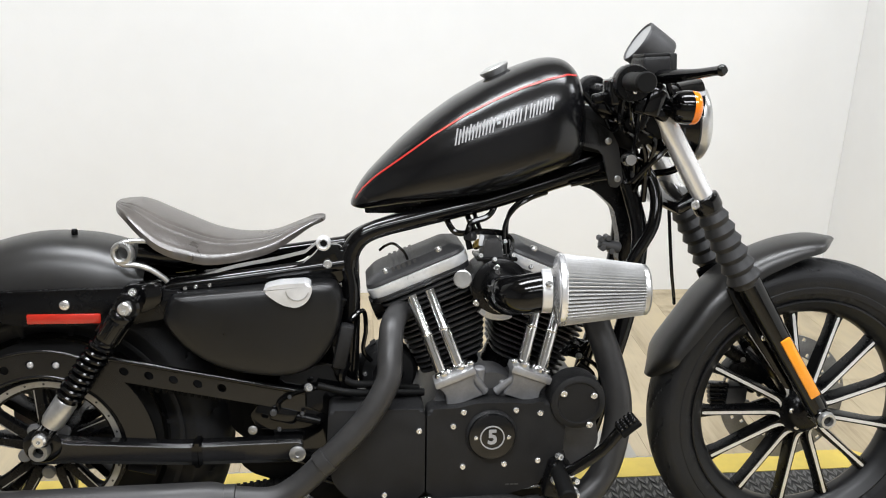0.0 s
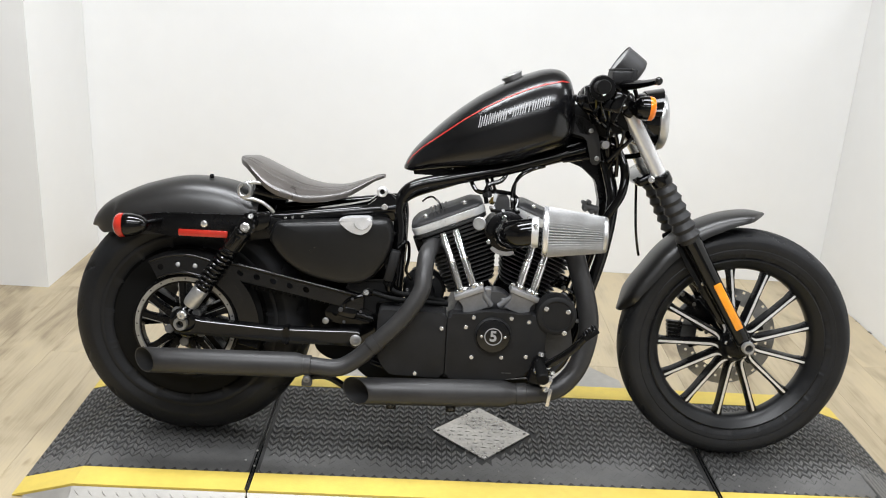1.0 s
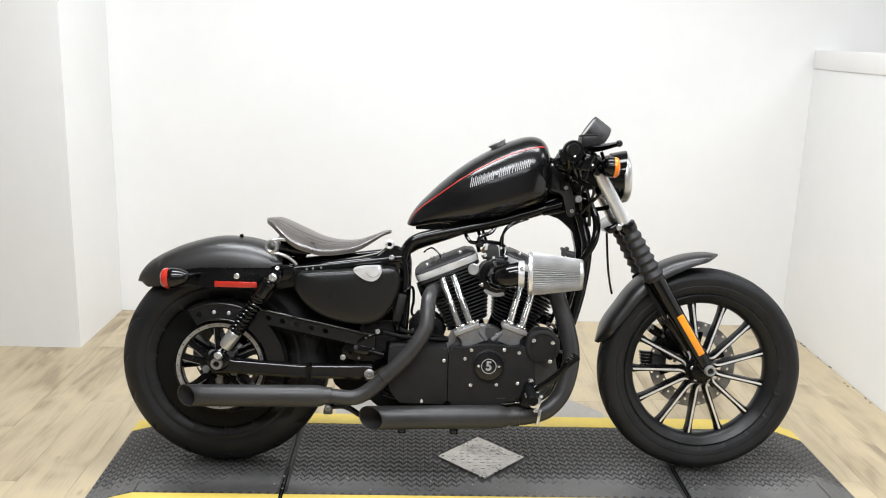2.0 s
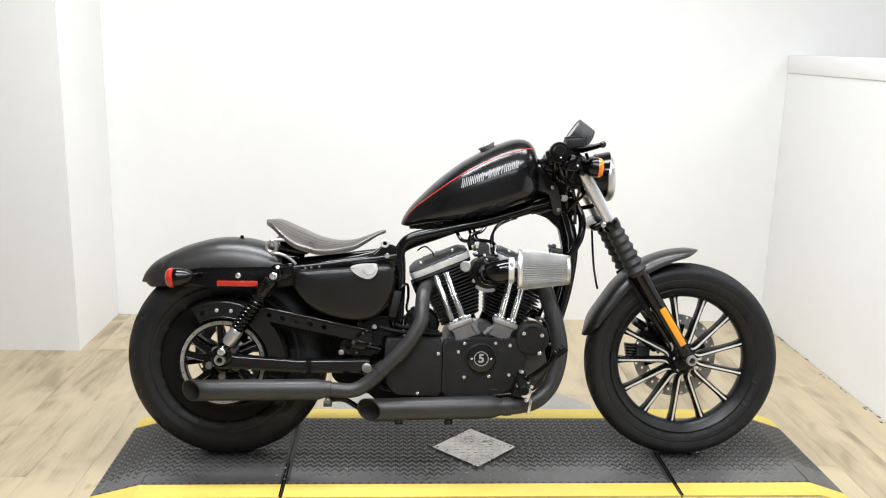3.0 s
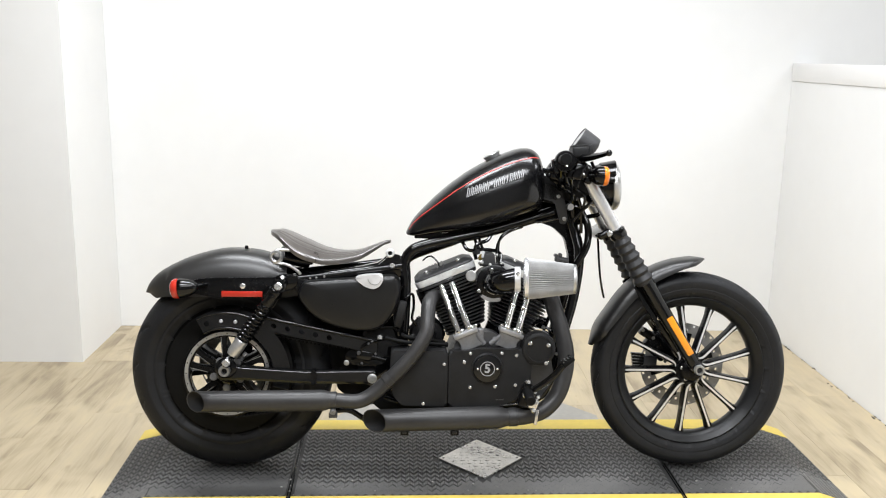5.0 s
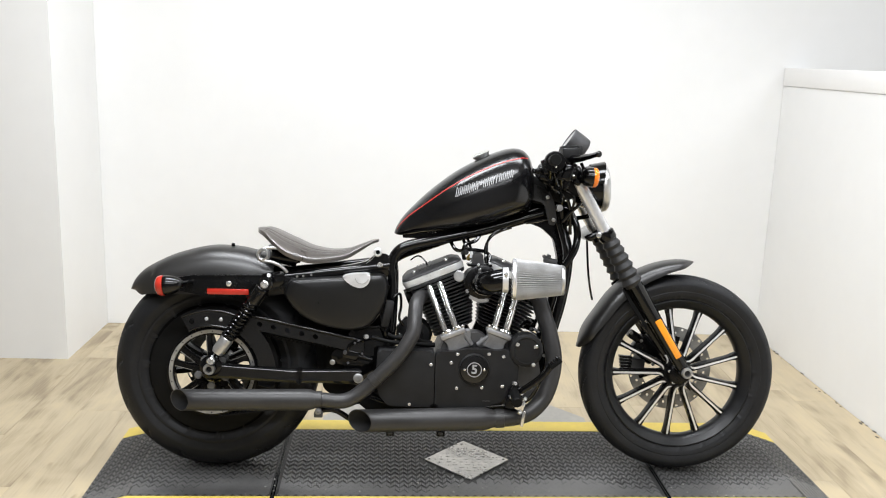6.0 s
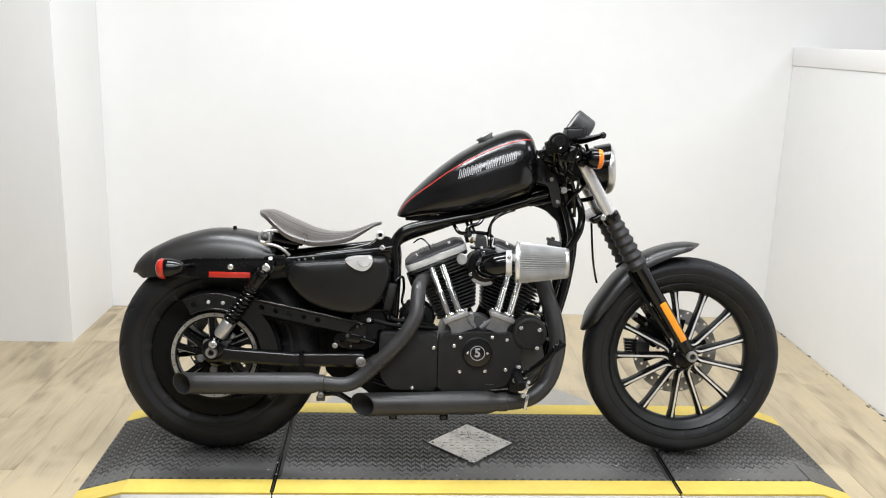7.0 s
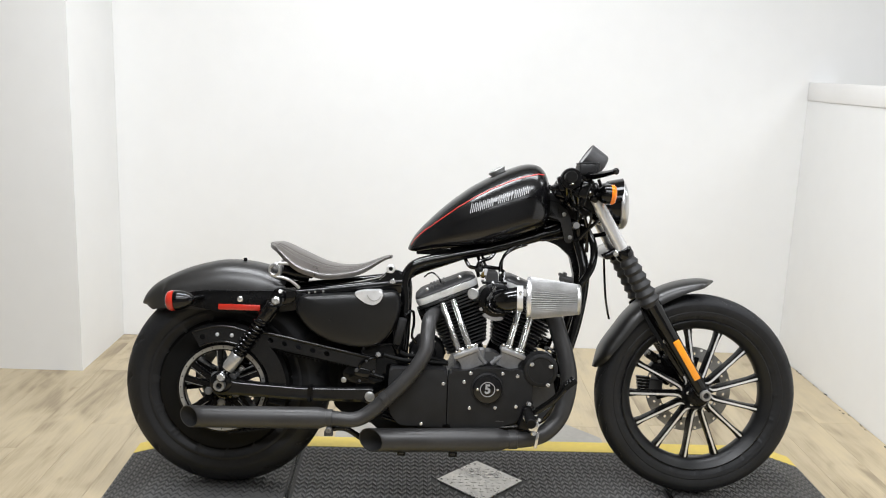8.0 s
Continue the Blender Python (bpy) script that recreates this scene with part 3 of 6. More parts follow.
sp_me = finish("spoke", spoke_mesh(0.044, 0.219, 0.0098, 0.0078, 0.017, 0.013, -0.012), SATIN)
bm = B()
skin(bm, [[(r, yy - 0.0012, dz - w), (r, yy - 0.0012, dz + w), (r, yy + 0.002, dz + w), (r, yy + 0.002, dz - w)] for r, yy, dz, w in ((0.0475, -0.0285, 0.0105, 0.0020), (0.051, -0.0284, 0.0055, 0.0030), (0.058, -0.0281, 0.0018, 0.0032), (0.070, -0.0270, 0.0, 0.0033), (0.132, -0.0209, 0.0, 0.0032), (0.208, -0.0136, 0.0, 0.0032), (0.213, -0.0131, 0.0, 0.0024))])
edge_me = finish("machined_edge", bm, BRUSHED)
for k in range(13):
    m = Matrix.Translation(AF) @ pose(0, 0, 0, 0, -(70.5 + 360 / 13 * k), 0)
    s = new("spoke", sp_me)
    s.parent, s.matrix_basis = front, m
    e = new("machined_edge", edge_me)
    e.parent, e.matrix_basis = front, m
for k in range(5):
    a = radians(72 * k + 20)
    bolt(AF + Vector((0.034 * math.cos(a), -0.046, 0.034 * math.sin(a))), 0.006, 0.006, front)


def disc_with_holes(bm, c, r0, r1, y, thick, rows, seg=192):
    """A brake disc: a ring of cells, with small holes left out of it."""
    nr = 12
    radii = list(np.linspace(r0, r1, nr + 1))
    def pt(r, k, yy):
        a = k * math.tau / seg
        return (c.x + r * math.cos(a), yy, c.z + r * math.sin(a))
    cells = set()
    for i in range(nr):
        for k in range(seg):
            if any(i in (q, q + 1) and (k + 5 * n) % 16 in (0, 1) for n, q in enumerate(rows)):
                continue
            cells.add((i, k))
    vs = {}
    def v(i, k, s):
        key = (i, k % seg, s)
        if key not in vs:
            vs[key] = bm.verts.new(pt(radii[i], k % seg, y + s * thick / 2))
        return vs[key]
    for i, k in cells:
        bm.faces.new((v(i, k, -1), v(i + 1, k, -1), v(i + 1, k + 1, -1), v(i, k + 1, -1)))
        bm.faces.new((v(i, k, 1), v(i, k + 1, 1), v(i + 1, k + 1, 1), v(i + 1, k, 1)))
        for (ni, nk), (a, b) in {(i - 1, k): ((i, k), (i, k + 1)), (i + 1, k): ((i + 1, k), (i + 1, k + 1)),
                                 (i, (k - 1) % seg): ((i, k), (i + 1, k)), (i, (k + 1) % seg): ((i, k + 1), (i + 1, k + 1))}.items():
            if (ni, nk) not in cells:
                bm.faces.new((v(*a, -1), v(*b, -1), v(*b, 1), v(*a, 1)))
    return bm


part("brake_disc", disc_with_holes(B(), AF, 0.098, 0.143, 0.062, 0.005, [1, 5, 9]), DISC, front, "drilled steel brake disc", smooth=0)
bm = B()
for k in range(6):
    a = math.tau * k / 6 + 0.3
    block(bm, (AF.x + 0.07 * math.cos(a), 0.062, AF.z + 0.07 * math.sin(a)), (0.08, 0.006, 0.016), (0, -math.degrees(a), 0))
part("disc_carrier", bm, SATIN, front, smooth=0)

# rear wheel
rear = empty("rear_wheel", None, bike)
tagged(rear, "black cast rear wheel with a belt pulley")
part("tyre", tyre_mesh(0.328, 0.205, 0.075, 0.075, AR, 300, 20, 0.007), TYRE, rear, "wide black road tyre")
part("sidewall_ring", lathe(B(), [(0.232, 0.0712), (0.238, 0.0728), (0.242, 0.0716)], AR, Y, 96, caps=False), TYRE, rear)
rimp = [(0.206, -0.055), (0.212, -0.058), (0.212, -0.050), (0.196, -0.045), (0.18, -0.02), (0.176, 0.0), (0.18, 0.02), (0.196, 0.045), (0.212, 0.050), (0.212, 0.058), (0.206, 0.055), (0.2, 0.048), (0.19, 0.0), (0.2, -0.048)]
part("rim", lathe(B(), rimp, AR, Y, 96, caps=False, loop=True), PLASTIC, rear)
part("hub", lathe(B(), [(0.02, -0.10), (0.036, -0.098), (0.046, -0.05), (0.05, 0.0), (0.05, 0.05), (0.038, 0.088), (0.03, 0.105), (0.014, 0.107)], AR, Y, 40), SATIN, rear)
sp2 = finish("spoke", spoke_mesh(0.044, 0.182, 0.012, 0.009, 0.022, 0.018, -0.005), SATIN)
for k in range(9):
    s = new("spoke", sp2)
    s.parent, s.matrix_basis = rear, Matrix.Translation(AR) @ pose(0, 0, 0, 0, 40 * k + 11, 0)
# near-black ring added for the shadowed space between pulley and tyre
part("shade_ring", lathe(B(), [(0.132, 0.080), (0.180, 0.079), (0.201, 0.072), (0.203, 0.075), (0.181, 0.085), (0.132, 0.088)], AR, Y, 72, caps=False, loop=True), PLASTIC, rear)
# pulley with its bright toothed flange
part("belt_pulley", lathe(B(), [(0.118, 0.086), (0.139, 0.086), (0.142, 0.088), (0.142, 0.108), (0.139, 0.110), (0.136, 0.1105), (0.118, 0.108)], AR, Y, 96, caps=False, loop=True), SATIN, rear)
part("pulley_flange", lathe(B(), [(0.1225, 0.1085), (0.1345, 0.1112), (0.1345, 0.1135), (0.1235, 0.1128)], AR, Y, 96, caps=False, loop=True), DISC, rear, "bright machined pulley rim")
# black dots laid on the flange in place of its dark holes
for k in range(24):
    a = math.tau * k / 24
    bolt(AR + Vector((0.1295 * math.cos(a), -0.1125, 0.1295 * math.sin(a))), 0.0022, 0.0012, rear, name="flange_hole_dot", material=DARKGAP)
bm = B()
skin(bm, [[(r, -0.0094, z - 0.0009), (r, -0.0094, z + 0.0009), (r, -0.0080, z + 0.0009), (r, -0.0080, z - 0.0009)] for r, z in ((0.062, 0.0084), (0.118, 0.0061))])
edge2 = finish("machined_edge", bm, DISC)
sp3 = finish("pulley_spoke", spoke_mesh(0.04, 0.121, 0.012, 0.009, 0.009, 0.008, 0.0), SATIN)
for k in range(10):
    m = Matrix.Translation(AR + Vector((0, -0.098, 0))) @ pose(0, 0, 0, 0, 36 * k + 5 + (6 if k % 2 else -6), 0)
    s = new("pulley_spoke", sp3)
    s.parent, s.matrix_basis = rear, m
    e = new("machined_edge", edge2)
    e.parent, e.matrix_basis = rear, m
for k in range(5):
    a = radians(72 * k + 50)
    part("pulley_bolt", lathe(B(), [(0.0125, 0), (0.0125, 0.006), (0.0105, 0.0085), (0.001, 0.009)], AR + Vector((0.045 * math.cos(a), -0.106, 0.045 * math.sin(a))), Y, 14), MIDCAST, rear)
part("brake_disc", disc_with_holes(B(), AR, 0.09, 0.135, 0.095, 0.005, [1, 5, 9], 96), DISC, rear, smooth=0)


# fenders
def fender_shell(rings, thick):
    bm = B()
    skin(bm, rings, closed=False, caps=False)
    bmesh.ops.recalc_face_normals(bm, faces=bm.faces[:])
    bmesh.ops.solidify(bm, geom=bm.faces[:], thickness=thick)
    return bm


top = glide([(-0.284, 0.545), (-0.268, 0.578), (-0.235, 0.613), (-0.18, 0.645), (-0.12, 0.670), (-0.029, 0.692), (0.062, 0.691), (0.135, 0.674), (0.185, 0.650)], 5)
rings = []
for x, z in top:
    w = 0.108 * min(1, math.sqrt(max(0.02, (x + 0.287) / 0.11)))
    zb = interp(x, [-0.284, -0.255, -0.21, 0.12, 0.19], [0.541, 0.532, 0.543, 0.545, 0.59])
    ring = []
    for k in range(25):
        a = math.pi * k / 24
        cy, sy = math.cos(a), math.sin(a)
        y = -w * math.copysign(abs(cy) ** 0.75, cy)
        ring.append((x + 0.02 * (1 - sy) * (1 if x < -0.2 else 0), y, zb + (z - zb) * sy ** 0.62))
    rings.append(ring)
part("rear_fender", fender_shell(rings, 0.003), FENDER, bike, "bobbed satin black steel rear fender")
curve = glide([(1.176, 0.384), (1.198, 0.451), (1.234, 0.508), (1.287, 0.579), (1.362, 0.638), (1.438, 0.670), (1.513, 0.682), (1.556, 0.678)], 5)
rings = []
for i, (x, z) in enumerate(curve):
    t = i / (len(curve) - 1)
    w = 0.068 * min(1, 0.22 + 5 * min(t * 1.5, 1 - t))
    inward = (Vector((AF.x, AF.z)) - Vector((x, z))).normalized()
    drop = interp(t, [0.0, 0.05, 0.2, 0.45, 0.68, 0.85, 0.96, 1.0], [0.010, 0.026, 0.038, 0.045, 0.040, 0.026, 0.012, 0.004])
    ring = []
    for k in range(17):
        a = math.pi * k / 16
        cy, sy = math.cos(a), math.sin(a)
        q = drop * (1 - sy ** 0.8)
        ring.append((x + inward.x * q, -w * math.copysign(abs(cy) ** 0.8, cy), z + inward.y * q))
    rings.append(ring)
ff = part("front_fender", fender_shell(rings, 0.003), FENDER, bike, "satin black front fender following the tyre")
for sgn in (-1, 1):
    bm = B()
    slab(bm, rounded([(1.303, 0.590), (1.345, 0.607), (1.402, 0.512), (1.410, 0.474), (1.467, 0.381), (1.450, 0.371), (1.376, 0.474), (1.340, 0.523)], 0.008), sgn * 0.074, sgn * 0.082, 0.001)
    part("fender_bracket", bm, GLOSS, ff)
    bolt((1.389, sgn * 0.082, 0.486), 0.007, 0.006, ff, (0, sgn, 0))
# fender struts
for sgn in (-1, 1):
    bm = B()
    slab(bm, rounded([(-0.15, 0.592), (-0.06, 0.606), (0.17, 0.612), (0.26, 0.605), (0.26, 0.56), (0.17, 0.545), (-0.02, 0.543), (-0.13, 0.562)], 0.012), sgn * 0.112, sgn * 0.128, 0.003)
    strut = part("fender_strut", bm, SATIN, bike)
    bolt((0.053, sgn * 0.128, 0.583), 0.009, 0.007, strut, (0, sgn, 0))
    bm = B()
    block(bm, (0.05, sgn * 0.130, 0.5575), (0.128, 0.006, 0.018), bevel=0.002)
    part("side_reflector", bm, REDLENS, strut, "red side reflector")
    # rear turn signal: bullet body and red lens
    sig = part("rear_turn_signal", lathe(B(), [(0.003, 0.004), (0.009, 0.006), (0.017, 0.013), (0.0235, 0.025), (0.0285, 0.042), (0.030, 0.055), (0.030, 0.061), (0.028, 0.063)], (-0.062, sgn * 0.215, 0.590), (-1, 0, -0.10), 28), GLOSS, bike, "gloss black bullet turn signal")
    part("lens", lathe(B(), [(0.0285, 0.0625), (0.0305, 0.064), (0.0312, 0.071), (0.029, 0.079), (0.020, 0.086), (0.010, 0.0885), (0.001, 0.089)], (-0.062, sgn * 0.215, 0.590), (-1, 0, -0.10), 28), REDLENS, sig, "red signal lens")
    part("stalk", rod(B(), (-0.085, sgn * 0.21, 0.588), (-0.06, sgn * 0.115, 0.585), 0.007), GLOSS, sig)
bolt((0.045, -0.02, 0.69), 0.006, 0.012, bike, (0, 0, 1), material=SATIN)

# fuel tank
TX = [0.563, 0.568, 0.580, 0.602, 0.657, 0.703, 0.757, 0.812, 0.866, 0.919, 0.953, 0.981, 0.999, 1.008, 1.011]
TT = [0.752, 0.768, 0.790, 0.817, 0.873, 0.913, 0.953, 0.985, 1.011, 1.030, 1.034, 1.024, 1.0, 0.968, 0.93]
TB = [0.746, 0.742, 0.739, 0.741, 0.750, 0.755, 0.760, 0.769, 0.782, 0.802, 0.814, 0.824, 0.834, 0.85, 0.88]
TW = [0.012, 0.030, 0.048, 0.066, 0.096, 0.113, 0.127, 0.136, 0.140, 0.138, 0.132, 0.120, 0.100, 0.075, 0.03]


def tank_at(x):
    h = max(1e-4, min(0.012, x - TX[0], TX[-1] - x))
    return [soft(x, TX, c, h) for c in (TT, TB, TW)]


def tank_ring(x, n=40):
    zt, zb, w = tank_at(x)
    zm = zb + (zt - zb) * 0.40
    ring = []
    for k in range(n):
        a = math.tau * k / n
        c, s = math.cos(a), math.sin(a)
        y = w * math.copysign(abs(c) ** 0.78, c)
        z = zm + (zt - zm) * abs(s) ** 0.92 if s >= 0 else zm - (zm - zb) * abs(s) ** 0.55
        ring.append((x, y, z))
    return ring


def tank_side(x, z):
    """Half-width of the tank at a height."""
    zt, zb, w = tank_at(x)
    zm = zb + (zt - zb) * 0.40
    if z >= zm:
        s = min(1, (z - zm) / max(1e-5, zt - zm)) ** (1 / 0.92)
    else:
        s = min(1, (zm - z) / max(1e-5, zm - zb)) ** (1 / 0.55)
    return w * math.sqrt(max(0, 1 - s * s)) ** 0.78


xs = sorted(set([*np.linspace(0.563, 0.61, 10), *np.linspace(0.62, 0.955, 26), *np.linspace(0.96, 1.011, 15)]))
tank = part("fuel_tank", skin(B(), [tank_ring(x) for x in xs]), TANKP, bike, "satin black peanut fuel tank with red pinstripe", smooth=60)
SX = [0.566, 0.571, 0.61, 0.662, 0.715, 0.767, 0.819, 0.872, 0.922, 0.963, 0.991]
SZ = [0.763, 0.769, 0.808, 0.848, 0.888, 0.922, 0.950, 0.974, 0.991, 1.000, 0.998]
for sgn in (-1, 1):
    bm = B()
    rings = []
    for x in np.linspace(0.572, 0.984, 60):
        z = interp(x, SX, SZ)
        zt = tank_at(x)[0]
        z = min(z, zt - 0.012)
        ring = []
        for dz, o in ((-0.0020, -0.002), (-0.0016, 0.0010), (0.0016, 0.0010), (0.0020, -0.002)):
            ring.append((x, sgn * (tank_side(x, z + dz) + o), z + dz))
        rings.append(ring)
    part("pinstripe", skin(B(), rings), RED, tank, "thin red pinstripe", smooth=0)
    # the maker's lettering as plain upright bars, two for each sign
    n = 15
    for i in range(n):
        t = (i + 0.5) / n
        xc = 0.752 + 0.181 * t
        zc = 0.884 + 0.067 * t
        h = 0.0150 - 0.0028 * t
        strokes = ((-0.0029, h, 0.0013), (0.0027, h * 0.93, 0.0013)) if i not in (6, 10) else (((0.0, 0.0026, 0.0030),) if i == 6 else ((0.0, h, 0.0013),))
        for off, hh, w in strokes:
            rings = []
            for q in np.linspace(-1, 1, 5):
                z = zc + q * hh
                xx = xc + off + q * hh * 0.16
                rings.append([(xx + dx, sgn * (tank_side(xx + dx, z) + o), z + 0.37 * dx) for dx, o in ((-w, -0.001), (-w, 0.0009), (w, 0.0009), (w, -0.001))])
            part("letter_bar", skin(B(), rings), LETTER, tank, smooth=0)
cap = part("filler_cap", lathe(B(), [(0.022, -0.016), (0.026, -0.006), (0.0290, -0.003), (0.0295, 0.001), (0.0270, 0.0035), (0.017, 0.0055), (0.001, 0.006)], (0.839, 0.0, 1.0095), (-0.45, 0, 0.9), 32), SILVER, tank, "chrome filler cap")
bm = B()
slab(bm, rounded([(0.59, 0.752), (0.70, 0.752), (0.95, 0.815), (0.95, 0.80), (0.70, 0.732), (0.59, 0.733)], 0.004), -0.03, 0.03)
part("tank_tunnel", bm, SATIN, tank)

# saddle
def seat_ring(x):
    zc = soft(x, [0.134, 0.152, 0.18, 0.226, 0.299, 0.354, 0.41, 0.465, 0.500, 0.514], [0.753, 0.766, 0.763, 0.740, 0.707, 0.696, 0.698, 0.718, 0.730, 0.727])
    w = soft(x, [0.134, 0.23, 0.30, 0.36, 0.42, 0.47, 0.50, 0.514], [0.130, 0.130, 0.120, 0.097, 0.070, 0.052, 0.044, 0.034])
    if x < 0.235:
        w *= math.sqrt(max(0.0, 1 - ((0.235 - x) / 0.1015) ** 2))
    if x > 0.49:
        w *= math.sqrt(max(0.0, 1 - ((x - 0.49) / 0.0243) ** 2))
    drop = soft(x, [0.134, 0.155, 0.19, 0.23, 0.30, 0.36, 0.43, 0.514], [0.004, 0.018, 0.042, 0.055, 0.044, 0.030, 0.021, 0.004])
    thick = soft(x, [0.134, 0.16, 0.44, 0.514], [0.006, 0.014, 0.013, 0.004])
    top_, low = [], []
    for k in range(97):
        u = -1 + 2 * k / 96
        dz = drop * abs(u) ** 2.2
        seam = -0.0022 * math.exp(-((abs(u) - 0.52) / 0.022) ** 2) - 0.0022 * math.exp(-((abs(u) - 0.70) / 0.02) ** 2)
        bead = 0.0014 * math.exp(-((abs(u) - 0.95) / 0.03) ** 2)
        dish = -0.007 * (1 - u * u) ** 2
        xo = x - max(0.0, 0.25 - x) * 0.09
        top_.append((xo, w * u, zc - dz + seam + bead + dish))
        low.append((xo, w * u * 0.97, zc - dz - thick + dish))
    return top_ + low[::-1]


part("saddle", skin(B(), [seat_ring(x) for x in 0.1342 + 0.3796 * (0.5 - 0.5 * np.cos(np.linspace(0.0, math.pi, 90)))]), LEATHER, bike, "worn dark brown leather solo saddle", smooth=60)
# pan and spring mounts under the saddle
pan_ = [(0.19, 0.600), (0.262, 0.604), (0.340, 0.624), (0.416, 0.638), (0.474, 0.652), (0.505, 0.678), (0.505, 0.666), (0.473, 0.642), (0.416, 0.619), (0.340, 0.605), (0.262, 0.594), (0.19, 0.588)]
part("seat_pan", slab(B(), rounded(pan_, 0.004), -0.020, 0.020, 0.003), GLOSS, bike, "curved black saddle pivot arm")
for sgn in (-1, 1):
    sp = part("seat_spring", rod(B(), (0.172, sgn * 0.096, 0.674), (0.25, sgn * 0.06, 0.655), 0.020, 0.022, 20), GLOSS, bike)
    part("spring_eye", lathe(B(), [(0.0118, -0.007), (0.0118, 0.006), (0.0145, 0.009), (0.019, 0.008), (0.0215, 0.003), (0.0215, -0.004), (0.018, -0.008)], (0.157, sgn * 0.124, 0.676), (-0.2, sgn, 0), 32, caps=False, loop=True), SILVER, sp, "bright open spring eye")
    tube(bm := B(), [(0.200, sgn * 0.112, 0.6955), (0.178, sgn * 0.122, 0.6975), (0.157, sgn * 0.126, 0.6945), (0.142, sgn * 0.127, 0.684)], 0.0052, 10)
    part("spring_wire", bm, SILVER, sp, "bright spring wire")
    tube(bm := B(), [(0.145, sgn * 0.127, 0.663), (0.160, sgn * 0.127, 0.6555), (0.180, sgn * 0.125, 0.6535), (0.202, sgn * 0.12, 0.645), (0.222, sgn * 0.115, 0.630), (0.230, sgn * 0.112, 0.620)], 0.0052, 10)
    part("spring_wire", bm, SILVER, sp, "bright spring wire")
bracket_ = [(0.395, 0.607), (0.412, 0.6345), (0.474, 0.651), (0.496, 0.669), (0.507, 0.684), (0.526, 0.688), (0.547, 0.684), (0.560, 0.640), (0.549, 0.612), (0.453, 0.612)]
sbk = part("seat_bracket", slab(B(), rounded(bracket_, 0.012), -0.112, -0.092, 0.006, 3), GLOSS, bike, "gloss black cast saddle bracket")
pv = part("pivot_bush", lathe(B(), [(0.0065, -0.02), (0.0065, 0.012), (0.009, 0.015), (0.0125, 0.014), (0.0140, 0.010), (0.0140, 0.0)], (0.513, -0.112, 0.691), Y, 28, caps=False, loop=True), BRUSHED, sbk, "pale ring round a dark hole")
part("pivot_core", lathe(B(), [(0.0066, 0.0), (0.0066, 0.006), (0.001, 0.006)], (0.513, -0.112, 0.691), Y, 16), RUBBER, pv)
bolt((0.520, -0.112, 0.651), 0.0085, 0.007, sbk)

# oil tank with its bright cap
def pillow(outline, back, steps):
    """A smooth-faced cover: the outline drawn out and closed towards its middle; steps are (shrink, y)."""
    mx, mz = (sum(p[i] for p in outline) / len(outline) for i in (0, 1))
    rings = [[(x, back, z) for x, z in outline]]
    for shrink, y in steps:
        rings.append([(mx + (x - mx) * shrink, y, mz + (z - mz) * shrink) for x, z in outline])
    return skin(B(), rings)


out = ring_curve([(0.239, 0.596), (0.255, 0.6025), (0.33, 0.609), (0.44, 0.617), (0.515, 0.624), (0.541, 0.613), (0.549, 0.575), (0.541, 0.535), (0.524, 0.497), (0.495, 0.462), (0.455, 0.447), (0.40, 0.447), (0.327, 0.463), (0.267, 0.4975), (0.226, 0.549), (0.229, 0.577)])
oil = part("oil_tank", pillow(out, -0.045, [(1.0, -0.118), (0.997, -0.128), (0.989, -0.137), (0.975, -0.145), (0.955, -0.150), (0.925, -0.1535), (0.8, -0.157), (0.5, -0.159), (0.15, -0.1595)]), OILT, bike, "matt black oil tank side cover", smooth=70)
cov = rounded([(0.402, 0.617), (0.433, 0.625), (0.488, 0.628), (0.494, 0.613), (0.485, 0.592), (0.466, 0.581), (0.441, 0.586), (0.420, 0.600)], 0.012)
oc = part("oil_cap", slab(B(), cov, -0.167, -0.12, 0.005, 3), BRUSHED, oil, "bright aluminium oil cap panel")
arc = [(0.4665 + r * math.cos(t), 0.616 + r * math.sin(t)) for r, angs in ((0.0215, np.linspace(188, 345, 16)), (0.0195, np.linspace(345, 188, 16))) for t in np.radians(angs)]
part("cap_rim", slab(B(), arc, -0.1685, -0.1665), SILVER, oc)
part("battery_box", slab(B(), rounded([(0.24, 0.59), (0.55, 0.60), (0.54, 0.44), (0.38, 0.42), (0.28, 0.50)], 0.02), 0.03, 0.15, 0.01), WRINKLE, bike)

# panels between the oil tank and the rear tyre
part("inner_fender", slab(B(), rounded([(0.18, 0.60), (0.50, 0.60), (0.53, 0.44), (0.53, 0.37), (0.40, 0.34), (0.36, 0.27), (0.325, 0.30), (0.30, 0.40), (0.24, 0.50)], 0.015), -0.03, 0.03, 0.004), PLASTIC, bike)
part("gearbox_back", slab(B(), rounded([(0.352, 0.40), (0.56, 0.40), (0.56, 0.245), (0.45, 0.245), (0.40, 0.262), (0.352, 0.305)], 0.012), -0.06, 0.07, 0.006), PLASTIC, bike)

